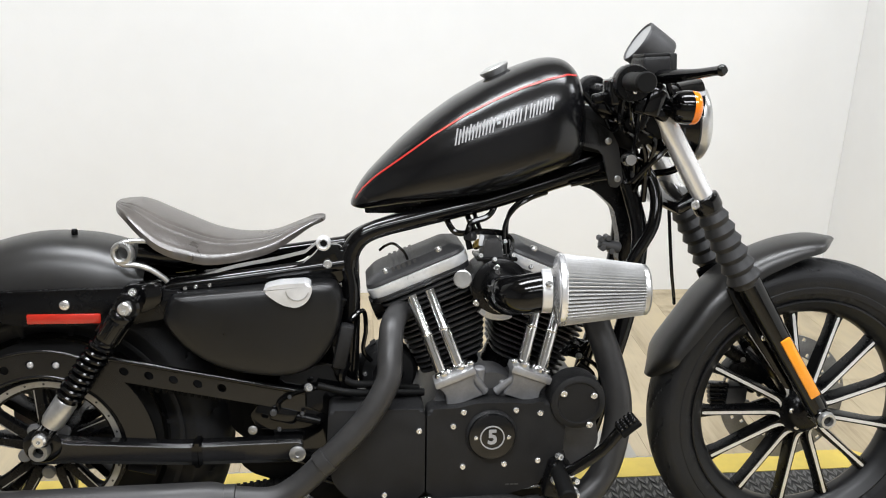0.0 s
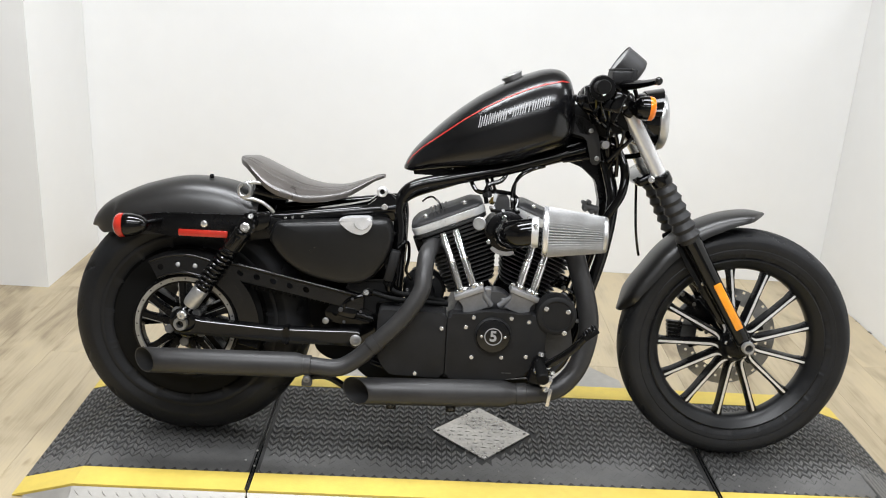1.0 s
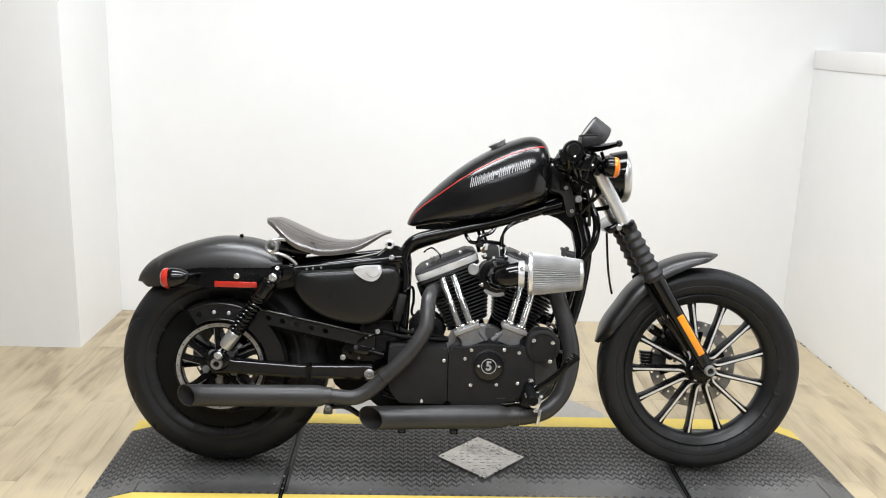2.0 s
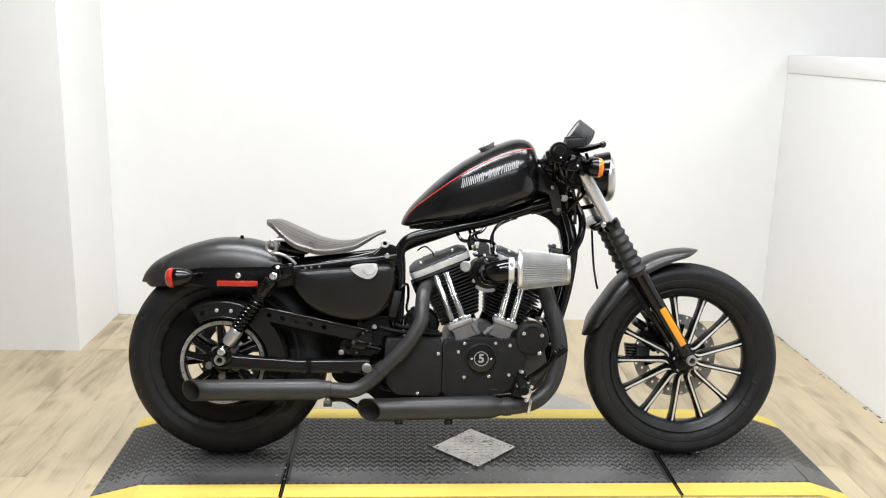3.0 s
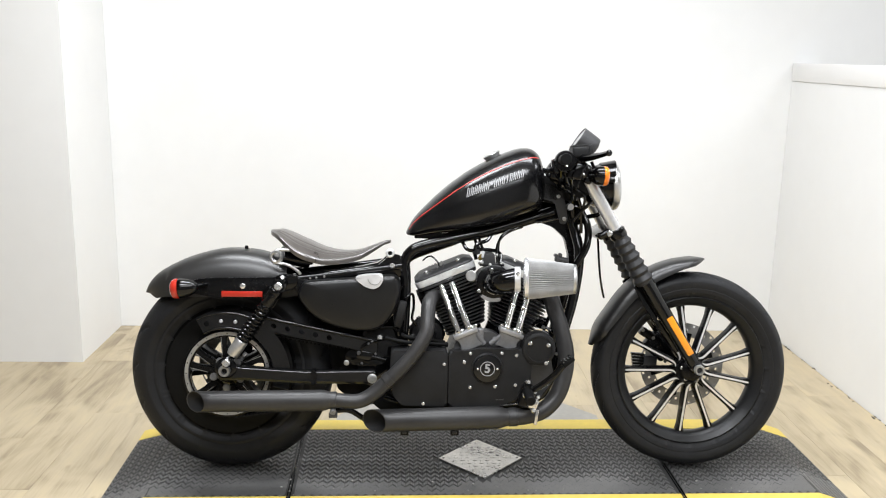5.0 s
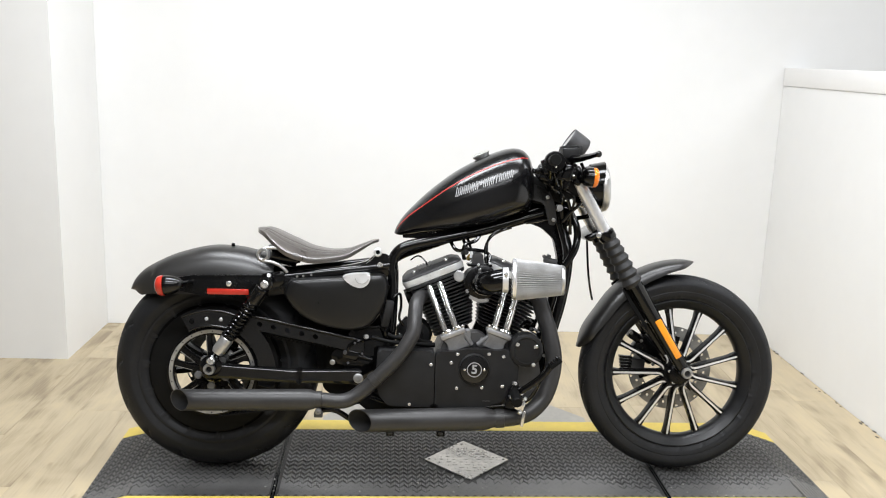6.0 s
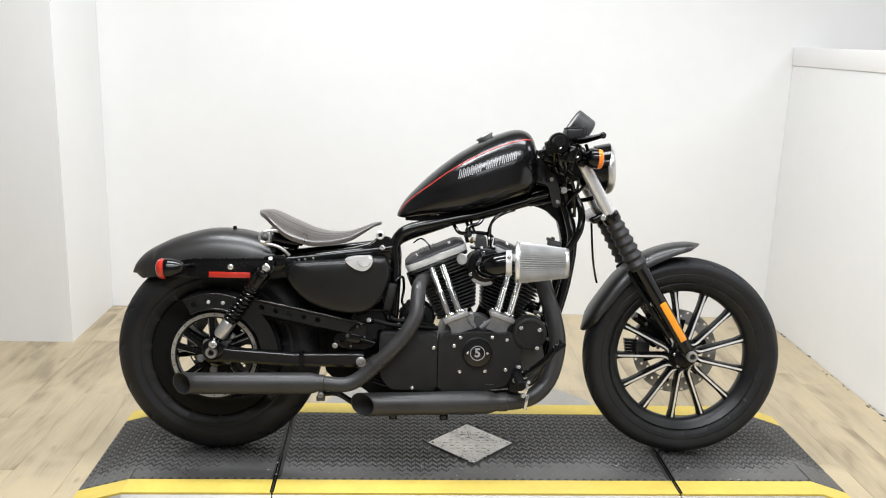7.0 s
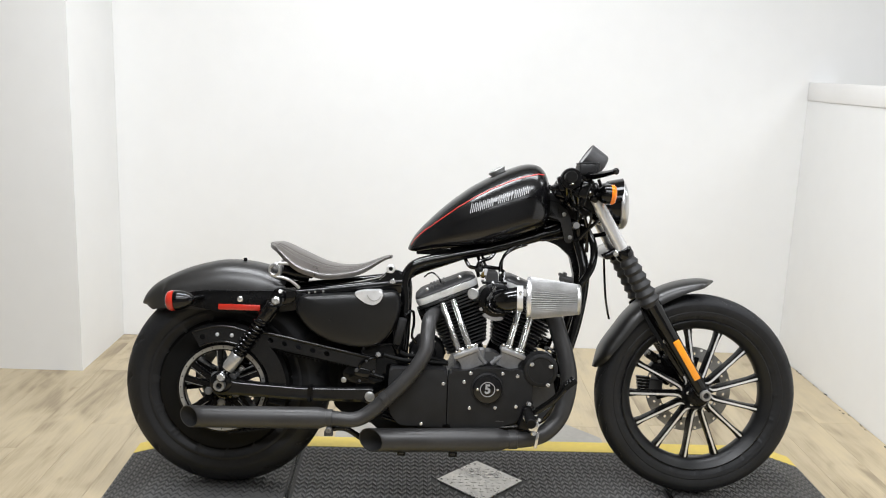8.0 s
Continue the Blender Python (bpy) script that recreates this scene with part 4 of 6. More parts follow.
# frame
frame_ = empty("frame", None, bike)
tagged(frame_, "gloss black tubular steel frame")
for sgn in (-1, 1):
    o, low = sgn * 0.10, 0.034 if sgn > 0 else 0.0
    tube(bm := B(), [(0.553, o, 0.36), (0.560, o, 0.47), (0.563, o, 0.60), (0.558, o, 0.645), (0.570, o, 0.685 - low * 0.8), (0.605, o * 0.98, 0.711 - low), (0.70, o * 0.8, 0.733 - low * 0.6), (0.823, o * 0.6, 0.760), (0.983, o * 0.42, 0.806), (1.06, o * 0.35, 0.83)], 0.0175, 14)
    part("top_tube", bm, GLOSS, frame_)
    tube(bm := B(), [(0.205, o, 0.603), (0.334, o, 0.619), (0.461, o, 0.636), (0.560, o, 0.650)], 0.016, 12)
    part("seat_rail", bm, GLOSS, frame_)
    tube(bm := B(), [(1.075, sgn * 0.03, 0.86), (1.112, sgn * 0.05, 0.76), (1.125, sgn * 0.068, 0.68), (1.108, sgn * 0.075, 0.55), (1.07, sgn * 0.08, 0.41), (1.035, sgn * 0.08, 0.28), (0.98, sgn * 0.08, 0.215), (0.8, sgn * 0.085, 0.20), (0.6, sgn * 0.09, 0.20), (0.50, sgn * 0.1, 0.23)], 0.0165, 14)
    part("down_tube", bm, GLOSS, frame_)
    bm = B()
    slab(bm, rounded([(0.155, 0.620), (0.225, 0.622), (0.225, 0.585), (0.185, 0.565), (0.150, 0.575)], 0.015), sgn * 0.10, sgn * 0.137, 0.004)
    part("shock_mount", bm, GLOSS, frame_)
    bm = B()
    slab(bm, rounded([(0.43, 0.45), (0.56, 0.46), (0.58, 0.33), (0.53, 0.24), (0.43, 0.27), (0.41, 0.34)], 0.02), sgn * 0.085, sgn * 0.115, 0.004)
    part("pivot_plate", bm, GLOSS, frame_)
for x, z in ((0.262, 0.6085), (0.281, 0.611), (0.306, 0.614)):
    bolt((x, -0.114, z), 0.0045, 0.006, frame_, material=CHROME)
part("backbone", tube(B(), [(0.70, 0, 0.742), (0.78, 0, 0.752), (0.9, 0, 0.785), (1.07, 0, 0.85)], 0.026, 16), GLOSS, frame_)
FD = Vector((-0.588, 0, 1)).normalized()     # the way up the fork


def fork_at(z, y=0.0, ahead=0.0):
    return Vector((1.492 - 0.588 * (z - 0.333) + ahead, y, z))


part("steering_head", lathe(B(), [(0.030, 0), (0.033, 0.01), (0.028, 0.03), (0.028, 0.12), (0.033, 0.14), (0.030, 0.15)], fork_at(0.79, 0, -0.085), FD, 24), GLOSS, frame_)
bm = B()
slab(bm, rounded([(0.985, 0.795), (1.06, 0.90), (1.10, 0.86), (1.135, 0.74), (1.14, 0.66), (1.118, 0.60), (1.10, 0.63), (1.10, 0.68), (1.085, 0.74), (1.045, 0.775)], 0.012), -0.018, 0.018, 0.003)
part("neck_gusset", bm, SATIN, frame_)
tube(bm := B(), [(1.088, -0.075, 0.60), (1.115, -0.085, 0.66), (1.145, -0.085, 0.72), (1.15, -0.07, 0.78), (1.13, -0.05, 0.83)], 0.012, 12)
part("regulator_tube", bm, GLOSS, frame_)

# swingarm, belt guard, belt
for sgn in (-1, 1):
    bm = B()
    rings = []
    for x, zt, zb in ((-0.020, 0.340, 0.288), (-0.012, 0.344, 0.286), (0.05, 0.330, 0.287), (0.25, 0.318, 0.277), (0.462, 0.322, 0.277), (0.470, 0.319, 0.280)):
        rings.append([(x, sgn * y, z) for y, z in ((0.118, zb + 0.004), (0.118, zt - 0.004), (0.122, zt), (0.1430, zt), (0.1488, zt - 0.0036), (0.150, zt - 0.0054), (0.150, zb + 0.008), (0.145, zb), (0.122, zb))])
    skin(bm, rings)
    part("swingarm", bm, GUARDP, bike, "gloss black box swingarm", smooth=20)
    bolt((0.461, sgn * 0.15, 0.296), 0.0155, 0.007, bike, (0, sgn, 0), name="pivot_cap", material=SILVER)
    part("axle_boss", lathe(B(), [(0.034, 0), (0.034, 0.004), (0.030, 0.007), (0.02, 0.007)], (0.003, sgn * 0.147, 0.325), (0, sgn, 0), 28), GLOSS, bike)
    part("rear_axle", lathe(B(), [(0.018, 0), (0.0185, 0.014), (0.0165, 0.020), (0.0095, 0.020), (0.0085, -0.03), (0.001, -0.03)], (0.001, sgn * 0.150, 0.319), (0, sgn, 0), 24), DISC, bike, "worn steel axle nut with an open middle")
part("swingarm_collar", slab(B(), rounded([(0.268, 0.322), (0.286, 0.321), (0.286, 0.274), (0.268, 0.274)], 0.005), -0.153, -0.115, 0.008, 3), GLOSS, bike)


def holed_strip(bm, place, cells, wide, hole, open_=None):
    """A strip of square cells, each with a round hole; place(s, t, side) gives the point."""
    n = 16
    big = hole
    for c in range(cells):
        hole = big if open_ is None or c in open_ else 0.01
        rings = {}
        for side in (0, 1):
            ou, inn = [], []
            for k in range(n):
                a = math.tau * k / n
                ca, sa = math.cos(a), math.sin(a)
                q = max(abs(ca), abs(sa))
                ou.append(bm.verts.new(place(c + 0.5 + 0.5 * ca / q, 0.5 * sa / q * wide, side)))
                inn.append(bm.verts.new(place(c + 0.5 + hole * ca, hole * sa * wide, side)))
            rings[side] = (ou, inn)
        for k in range(n):
            j = (k + 1) % n
            for side in (0, 1):
                ou, inn = rings[side]
                bm.faces.new((ou[k], ou[j], inn[j], inn[k]))
            bm.faces.new((rings[0][1][k], rings[0][1][j], rings[1][1][j], rings[1][1][k]))
            bm.faces.new((rings[0][0][k], rings[0][0][j], rings[1][0][j], rings[1][0][k]))
    bmesh.ops.remove_doubles(bm, verts=bm.verts[:], dist=0.0003)
    return bm


def bar_place(s, t, side):
    p = Vector((0.0847, -0.135 + 0.006 * side, 0.4715)).lerp(Vector((0.476, -0.135 + 0.006 * side, 0.391)), s / 9)
    return p + Vector((0, 0, t * 0.041))


guard = part("belt_guard", holed_strip(B(), bar_place, 9, 1.0, 0.19, (1, 2, 3, 4, 5)), GUARDP, bike, "black pierced belt guard bar", smooth=0)
tube(bm := B(), [(0.085, -0.137, 0.492), (0.28, -0.137, 0.452), (0.476, -0.137, 0.411)], 0.0050, 10, 2)
part("guard_lip", bm, GLOSS, guard)


def arc_place(s, t, side):
    a = radians(118 - 60 * s / 4)
    r = 0.173 + t * 0.048
    return Vector((AR.x + r * math.cos(a), -0.13 + 0.006 * side, AR.z + r * math.sin(a)))


arc_ = part("guard_arc", holed_strip(B(), arc_place, 4, 1.0, 0.17, (0, 1, 2)), GUARDP, guard, smooth=0)
for r in (0.149, 0.197):
    tube(bm := B(), [(AR.x + r * math.cos(a), -0.129, AR.z + r * math.sin(a)) for a in np.radians(np.linspace(118, 60, 12))], 0.0036, 10, 2)
    part("arc_lip", bm, GUARDP, arc_)
# pale discs added inside two guard holes so that they look lit
for a in (95.5, 80.5):
    bolt((AR.x + 0.171 * math.cos(radians(a)), -0.122, AR.z + 0.171 * math.sin(radians(a))), 0.0062, 0.005, arc_, name="lit_hole_disc", material=BRUSHED)
bm = B()
arc = [(AR.x + r * math.cos(a), AR.z + r * math.sin(a)) for r, angs in ((0.202, np.linspace(62, -14, 14)), (0.150, np.linspace(-14, 62, 14))) for a in np.radians(angs)]
slab(bm, arc, -0.132, -0.124, 0.001)
part("guard_shield", bm, GUARDP, guard, smooth=0)
bm = B()
for z0, z1 in ((AR.z + 0.146, 0.352), (AR.z - 0.146, 0.235)):
    for i in range(44):
        t0, t1 = i / 44, (i + 0.55) / 44
        x0, x1 = 0.02 + 0.56 * t0, 0.02 + 0.56 * t1
        s = 1 if z0 > AR.z else -1
        za, zb = z0 + (z1 - z0) * t0, z0 + (z1 - z0) * t1
        block(bm, ((x0 + x1) / 2, -0.098, (za + zb) / 2 - s * 0.005), (x1 - x0, 0.024, 0.006))
    slab(bm, [(0.02, z0), (0.58, z1), (0.58, z1 + 0.004), (0.02, z0 + 0.004)], -0.112, -0.084)
part("drive_belt", bm, RUBBER, bike, "toothed rubber drive belt", smooth=0)
bm = B()
prof = [(0.488 + r * math.cos(t), 0.326 + r * math.sin(t)) for k in range(30) for t, r in ((math.tau * k / 30, 0.049), (math.tau * (k + 0.45) / 30, 0.049), (math.tau * (k + 0.5) / 30, 0.0545), (math.tau * (k + 0.95) / 30, 0.0545))]
slab(bm, prof, -0.112, -0.09)
part("sprocket_teeth", bm, RUBBER, bike, smooth=0)
bm = B()
slab(bm, rounded([(0.345, 0.285), (0.50, 0.285), (0.54, 0.25), (0.52, 0.205), (0.46, 0.195), (0.37, 0.228), (0.345, 0.25)], 0.012), -0.085, -0.075, 0.002)
part("belt_shield", bm, RUBBER, bike, smooth=0)
part("front_sprocket", lathe(B(), [(0.02, 0.085), (0.055, 0.085), (0.057, 0.09), (0.057, 0.112), (0.05, 0.114), (0.02, 0.116)], (0.562, 0, 0.293), Y, 32), GREYCAST, bike)

# shock absorbers
S0, S1 = Vector((0.171, 0, 0.589)), Vector((0.011, 0, 0.349))
for sgn in (-1, 1):
    off = Vector((0, sgn * 0.165, 0))
    d = (S1 - S0).normalized()
    L = (S1 - S0).length
    a = S0 + off
    sh = part("shock_absorber", lathe(B(), [(0.010, 0.012), (0.020, 0.016), (0.0228, 0.020), (0.0228, 0.070), (0.019, 0.075), (0.0125, 0.077), (0.0125, 0.19), (0.0165, 0.195), (0.0165, 0.203), (0.018, 0.205), (0.018, L - 0.035), (0.014, L - 0.028), (0.008, L - 0.02)], a, d, 28), GLOSS, bike, "black coil-over rear shock absorber")
    part("lower_sleeve", lathe(B(), [(0.0190, 0.206), (0.0208, 0.209), (0.0208, L - 0.036), (0.0175, L - 0.026), (0.0160, L - 0.026)], a, d, 28, caps=False), SILVER, sh, "chrome shock sleeve")
    part("upper_cap", lathe(B(), [(0.0215, 0.015), (0.0236, 0.018), (0.0236, 0.026), (0.0225, 0.029)], a, d, 28, caps=False), GLOSS, sh)
    for k in range(10):
        t = math.tau * k / 10
        u, v = axes(d)[1:]
        o = (u * math.cos(t) + v * math.sin(t)) * 0.0226
        bm = B()
        rod(bm, a + d * 0.034 + o, a + d * 0.066 + o, 0.0022, seg=8)
        part("cover_flute", bm, GLOSS, sh)
    u, v = axes(d)[1:]
    pts = [a + d * (0.080 + 0.122 * k / 108) + (u * math.cos(k * 0.52) + v * math.sin(k * 0.52)) * 0.0200 for k in range(109)]
    tube(bm := B(), pts, 0.0047, 8, 1)
    part("coil_spring", bm, GLOSS, sh)
    part("spring_collar", lathe(B(), [(0.0185, 0.074), (0.0198, 0.076), (0.0198, 0.083), (0.0185, 0.085)], a, d, 24), GLOSS, sh)
    bolt(a + Vector((0.012, sgn * 0.004, 0.024)), 0.008, 0.012, sh, (0, sgn, 0.4), material=CHROME)
    for p, r in ((a, 0.0235), (S1 + off, 0.017)):
        part("mount_eye", lathe(B(), [(r, -0.016), (r, 0.012), (r * 0.8, 0.016), (r * 0.3, 0.016)], p, (0, sgn, 0), 20), GLOSS, sh)
        bolt(p + Vector((0, sgn * 0.014, 0)), 0.0125, 0.014, sh, (0, sgn, 0), material=BOLT)

# engine
engine = empty("engine", None, bike)
tagged(engine, "air-cooled V-twin engine with matt black cases and bright pushrod tubes")
bm = B()
slab(bm, rounded([(0.56, 0.345), (0.70, 0.35), (0.735, 0.44), (0.825, 0.40), (0.925, 0.45), (0.95, 0.41), (1.02, 0.40), (1.04, 0.30), (0.98, 0.215), (0.60, 0.205), (0.55, 0.26)], 0.02), -0.15, 0.10, 0.012)
part("crankcase", bm, GREYCAST, engine, "dark grey cast crankcase")
cc = rounded([(0.7005, 0.392), (0.76, 0.394), (0.79, 0.402), (0.862, 0.402), (0.89, 0.398), (0.928, 0.405), (0.962, 0.372), (0.957, 0.292), (0.908, 0.236), (0.844, 0.217), (0.7005, 0.217)], 0.012)
gear = part("gearcase_cover", slab(B(), cc, -0.192, -0.14, 0.008, 3), WRINKLE, engine, "matt black gearcase cover")
sc = rounded([(0.520, 0.393), (0.6975, 0.392), (0.6975, 0.217), (0.556, 0.219), (0.528, 0.25), (0.516, 0.30)], 0.012)
spk = part("sprocket_cover", slab(B(), sc, -0.190, -0.10, 0.007, 3), WRINKLE, engine, "matt black sprocket cover")
part("timing_boss", lathe(B(), [(0.049, 0), (0.048, 0.004), (0.0465, 0.009), (0.044, 0.011)], (0.8205, -0.190, 0.341), Y, 40), WRINKLE, gear)
tc_ = part("timing_cover", lathe(B(), [(0.0445, 0), (0.0445, 0.001), (0.0425, 0.0045), (0.036, 0.0062), (0.001, 0.0065)], (0.8205, -0.2005, 0.341), Y, 40), TANKP, engine, "round black timing cover with a ringed numeral")
part("ring", lathe(B(), [(0.0208, 0), (0.0208, 0.0018), (0.0230, 0.0018), (0.0230, 0)], (0.8205, -0.2068, 0.341), Y, 48, caps=False, loop=True), LETTER, tc_)
for s in (-1, 1):
    bolt((0.8205 + s * 0.0305, -0.2068, 0.341), 0.0038, 0.0025, tc_, name="screw")
cur = bpy.data.curves.new("numeral", "FONT")
cur.body, cur.size, cur.extrude, cur.align_x, cur.align_y, cur.offset = "5", 0.038, 0.0008, "CENTER", "CENTER", 0.0012
txt = new("numeral", cur)
dg = bpy.context.evaluated_depsgraph_get()
tm = bpy.data.meshes.new_from_object(txt.evaluated_get(dg))
bpy.data.objects.remove(txt)
tm.materials.clear()
tm.materials.append(LETTER)
num = new("numeral", tm)
num.parent, num.matrix_basis = tc_, pose(0.8205, -0.2082, 0.341, 90, 0, 0)
tagged(num, "pale grey numeral 5")
gen = part("generator_cover", lathe(B(), [(0.053, -0.04), (0.053, 0.0), (0.051, 0.008), (0.044, 0.012), (0.040, 0.012), (0.038, 0.009), (0.001, 0.0085)], (0.982, -0.190, 0.402), Y, 44), WRINKLE, engine, "round black cover")
for x, z in ((0.686, 0.352), (0.749, 0.359), (0.768, 0.386), (0.866, 0.388), (0.912, 0.381), (0.768, 0.279), (0.846, 0.282), (0.910, 0.287)):
    bolt((x, -0.191, z), 0.0058, 0.006, gear)
bm = B()
for k in range(3):
    block(bm, (0.853 + 0.009 * k, -0.1925, 0.240), (0.007, 0.0012, 0.0026))
part("stamped_mark", bm, LIDGREY, gear, "small pale stamped mark", smooth=0)
bolt((0.622, -0.189, 0.226), 0.0055, 0.006, spk)
for x, z in ((0.953, 0.421), (1.010, 0.416), (1.004, 0.359)):
    bolt((x, -0.200, z), 0.0065, 0.006, gen)
bm = B()
slab(bm, rounded([(0.770, 0.395), (0.785, 0.430), (0.808, 0.447), (0.840, 0.447), (0.866, 0.430), (0.88, 0.395)], 0.025, 8), -0.150, -0.08, 0.016, 4)
part("valley_casting", bm, LIDGREY, engine)

CRANK = Vector((0.823, 0.0, 0.300))
for sgn_c in (-1, 1):
    ang = radians(22.5) * sgn_c
    ax = Vector((math.sin(ang), 0, math.cos(ang)))
    def on(dist, side=0.0, y=0.0):
        return CRANK + ax * dist + Vector((ax.z, 0, -ax.x)) * side + Vector((0, y, 0))
    cyl = part("cylinder", lathe(B(), [(0.048, 0.12), (0.048, 0.28)], CRANK, ax, 32), SATIN, engine, "black finned cylinder")
    for k in range(11):
        dist = 0.158 + 0.0112 * k
        hw, inner = 0.069 + 0.0011 * k, min(0.098, (0.0655 if sgn_c < 0 else 0.0465) + 0.0046 * k)
        u0, u1 = (-hw, inner) if sgn_c < 0 else (-inner, hw + 0.030)
        outline = rounded([(u0, -0.078), (u1, -0.078), (u1, 0.078), (u0, 0.078)], 0.03, 5)
        bm = B()
        rings = []
        for dd, sh in ((-0.0024, 0.97), (-0.0012, 1.0), (0.0012, 1.0), (0.0024, 0.97)):
            rings.append([on(dist + dd, u * sh, w * sh) for u, w in outline])
        part("fin", skin(bm, rings), FIN, cyl)
    head = part("cylinder_head", skin(B(), [[on(d_, u, w) for u, w in rounded([(-0.07, -0.075), (0.07, -0.075), (0.07, 0.075), (-0.07, 0.075)], 0.02, 4)] for d_ in (0.279, 0.328)]), SATIN, engine, "black finned cylinder head")
    for k in range(5):
        dist = 0.284 + 0.0105 * k
        hw = 0.086
        outline = rounded([(-hw, -0.088), (hw, -0.088), (hw, 0.085), (-hw, 0.085)], 0.022, 5)
        rings = []
        for dd, sh in ((-0.0026, 0.98), (-0.0013, 1.0), (0.0013, 1.0), (0.0026, 0.98)):
            rings.append([on(dist + dd, u * sh, w * sh) for u, w in outline])
        part("fin", skin(B(), rings), FIN, head)
    oc_ = rounded([(-0.103, -0.085), (0.104, -0.085), (0.104, 0.085), (-0.103, 0.085)], 0.032, 6)
    rb = part("rocker_box", skin(B(), [[on(d_, u * s_, w * s_) for u, w in oc_] for d_, s_ in ((0.334, 0.965), (0.336, 0.985), (0.350, 1.0), (0.3535, 1.0), (0.355, 0.985))]), POLISHED, engine, "silver rocker box with a dark grey lid")
    part("head_gasket", skin(B(), [[on(d_, u * s_, w * s_) for u, w in oc_] for d_, s_ in ((0.322, 0.94), (0.324, 0.965), (0.333, 0.975), (0.3345, 0.96))]), FIN, rb, "black joint under the silver band")
    lid = part("lid", skin(B(), [[on(d_, u * s_ + du, w * s_) for u, w in oc_] for d_, s_, du in ((0.356, 0.975, 0), (0.358, 0.985, 0), (0.3635, 0.968, 0), (0.366, 0.94, 0), (0.3745, 0.79, 0), (0.376, 0.76, 0), (0.3765, 0.72, 0))]), LIDGREY, rb, "dark grey rocker lid", smooth=24)
    for k in range(5 if sgn_c < 0 else 0):
        bm = B()
        skin(bm, [[on(d_, -0.040 + 0.011 * k + u, w) for u, w in ((-0.003, -0.074), (0.003, -0.074), (0.003, 0.06), (-0.003, 0.06))] for d_ in (0.364, 0.3795)])
        part("lid_rib", bm, LIDGREY, lid)
    for u in (-0.055, 0.055):
        bolt(on(0.368, u, -0.064), 0.0075, 0.012, lid, ax)
    bm = B()
    rod(bm, on(0.30, -sgn_c * -0.06, 0.0), on(0.30, -sgn_c * -0.11, 0.0), 0.028, 0.026, 20)
    part("exhaust_port", bm, SATIN, head)

for p, q in (((0.676, 0.589), (0.735, 0.436)), ((0.709, 0.600), (0.768, 0.449)), ((0.923, 0.600), (0.881, 0.452)), ((0.963, 0.590), (0.917, 0.440))):
    P0, P1 = Vector((p[0], -0.112, p[1])), Vector((q[0], -0.150, q[1]))
    d, n = P1 - P0, (P1 - P0).length
    pr = part("pushrod_tube", lathe(B(), [(0.0100, 0), (0.0100, n * 0.46), (0.0108, n * 0.47), (0.0110, n * 0.50), (0.0110, n * 0.9), (0.0095, n)], P0, d, 20), CHROME, engine, "chrome pushrod tube")
    part("tube_clip", lathe(B(), [(0.0108, n * 0.45), (0.0118, n * 0.458), (0.0118, n * 0.472), (0.0108, n * 0.48)], P0, d, 20), CHROME, pr)
for cx, cz, a in ((0.754, 0.444, -22), (0.898, 0.447, 20)):
    bm = B()
    block(bm, (cx, -0.150, cz), (0.080, 0.048, 0.014), (0, a, 0), 0.003)
    lb = part("lifter_block", bm, LIGHTCAST, engine, "grey cast lifter block with bright bolts")
    turn = Matrix.Rotation(radians(a), 3, "Y")
    bm = B()
    skin(bm, [[Vector((cx, -0.148, cz)) + turn @ Vector((u * w, v * q, h)) for u, v in ((-1, -1), (1, -1), (1, 1), (-1, 1))] for h, w, q in ((-0.006, 0.037, 0.021), (-0.020, 0.030, 0.020), (-0.030, 0.029, 0.020), (-0.052, 0.036, 0.021))])
    bmesh.ops.bevel(bm, geom=bm.edges[:], offset=0.002, segments=1, affect="EDGES")
    part("block_foot", bm, MIDCAST, lb)
    inw = 1 if a < 0 else -1
    bm = B()
    rod(bm, (cx + inw * 0.047 - math.sin(radians(a)) * 0.004, -0.146, cz + inw * 0.014), (cx + inw * 0.058 + math.sin(radians(a)) * 0.03, -0.140, cz - 0.046), 0.011, 0.013, 16, 0.003)
    part("boss", bm, MIDCAST, lb)
    bm = B()
    rod(bm, (cx + inw * 0.030, -0.158, cz - inw * -0.008), (0.8235 - inw * 0.010, -0.150, 0.408), 0.007, 0.009, 12, 0.002)
    part("valley_web", bm, MIDCAST, lb)
    for s in (-1, 1):
        c, sn = math.cos(radians(a)), -math.sin(radians(a))
        bolt((cx + s * 0.033 * c, -0.158, cz + s * 0.033 * sn + 0.009), 0.006, 0.008, lb, (0, 0, 1), material=CHROME)
        part("cover_seat", lathe(B(), [(0.016, 0), (0.016, 0.006), (0.0125, 0.010)], (cx + s * 0.017 * c, -0.150, cz + s * 0.017 * sn + 0.008), (math.sin(radians(a)), 0, 1), 18), CHROME, lb)

bm = B()
slab(bm, rounded([(0.47, 0.27), (0.99, 0.25), (1.0, 0.20), (0.96, 0.165), (0.60, 0.158), (0.50, 0.175), (0.455, 0.21)], 0.015), -0.11, 0.11, 0.012, 3)
part("engine_belly", bm, PLASTIC, engine)

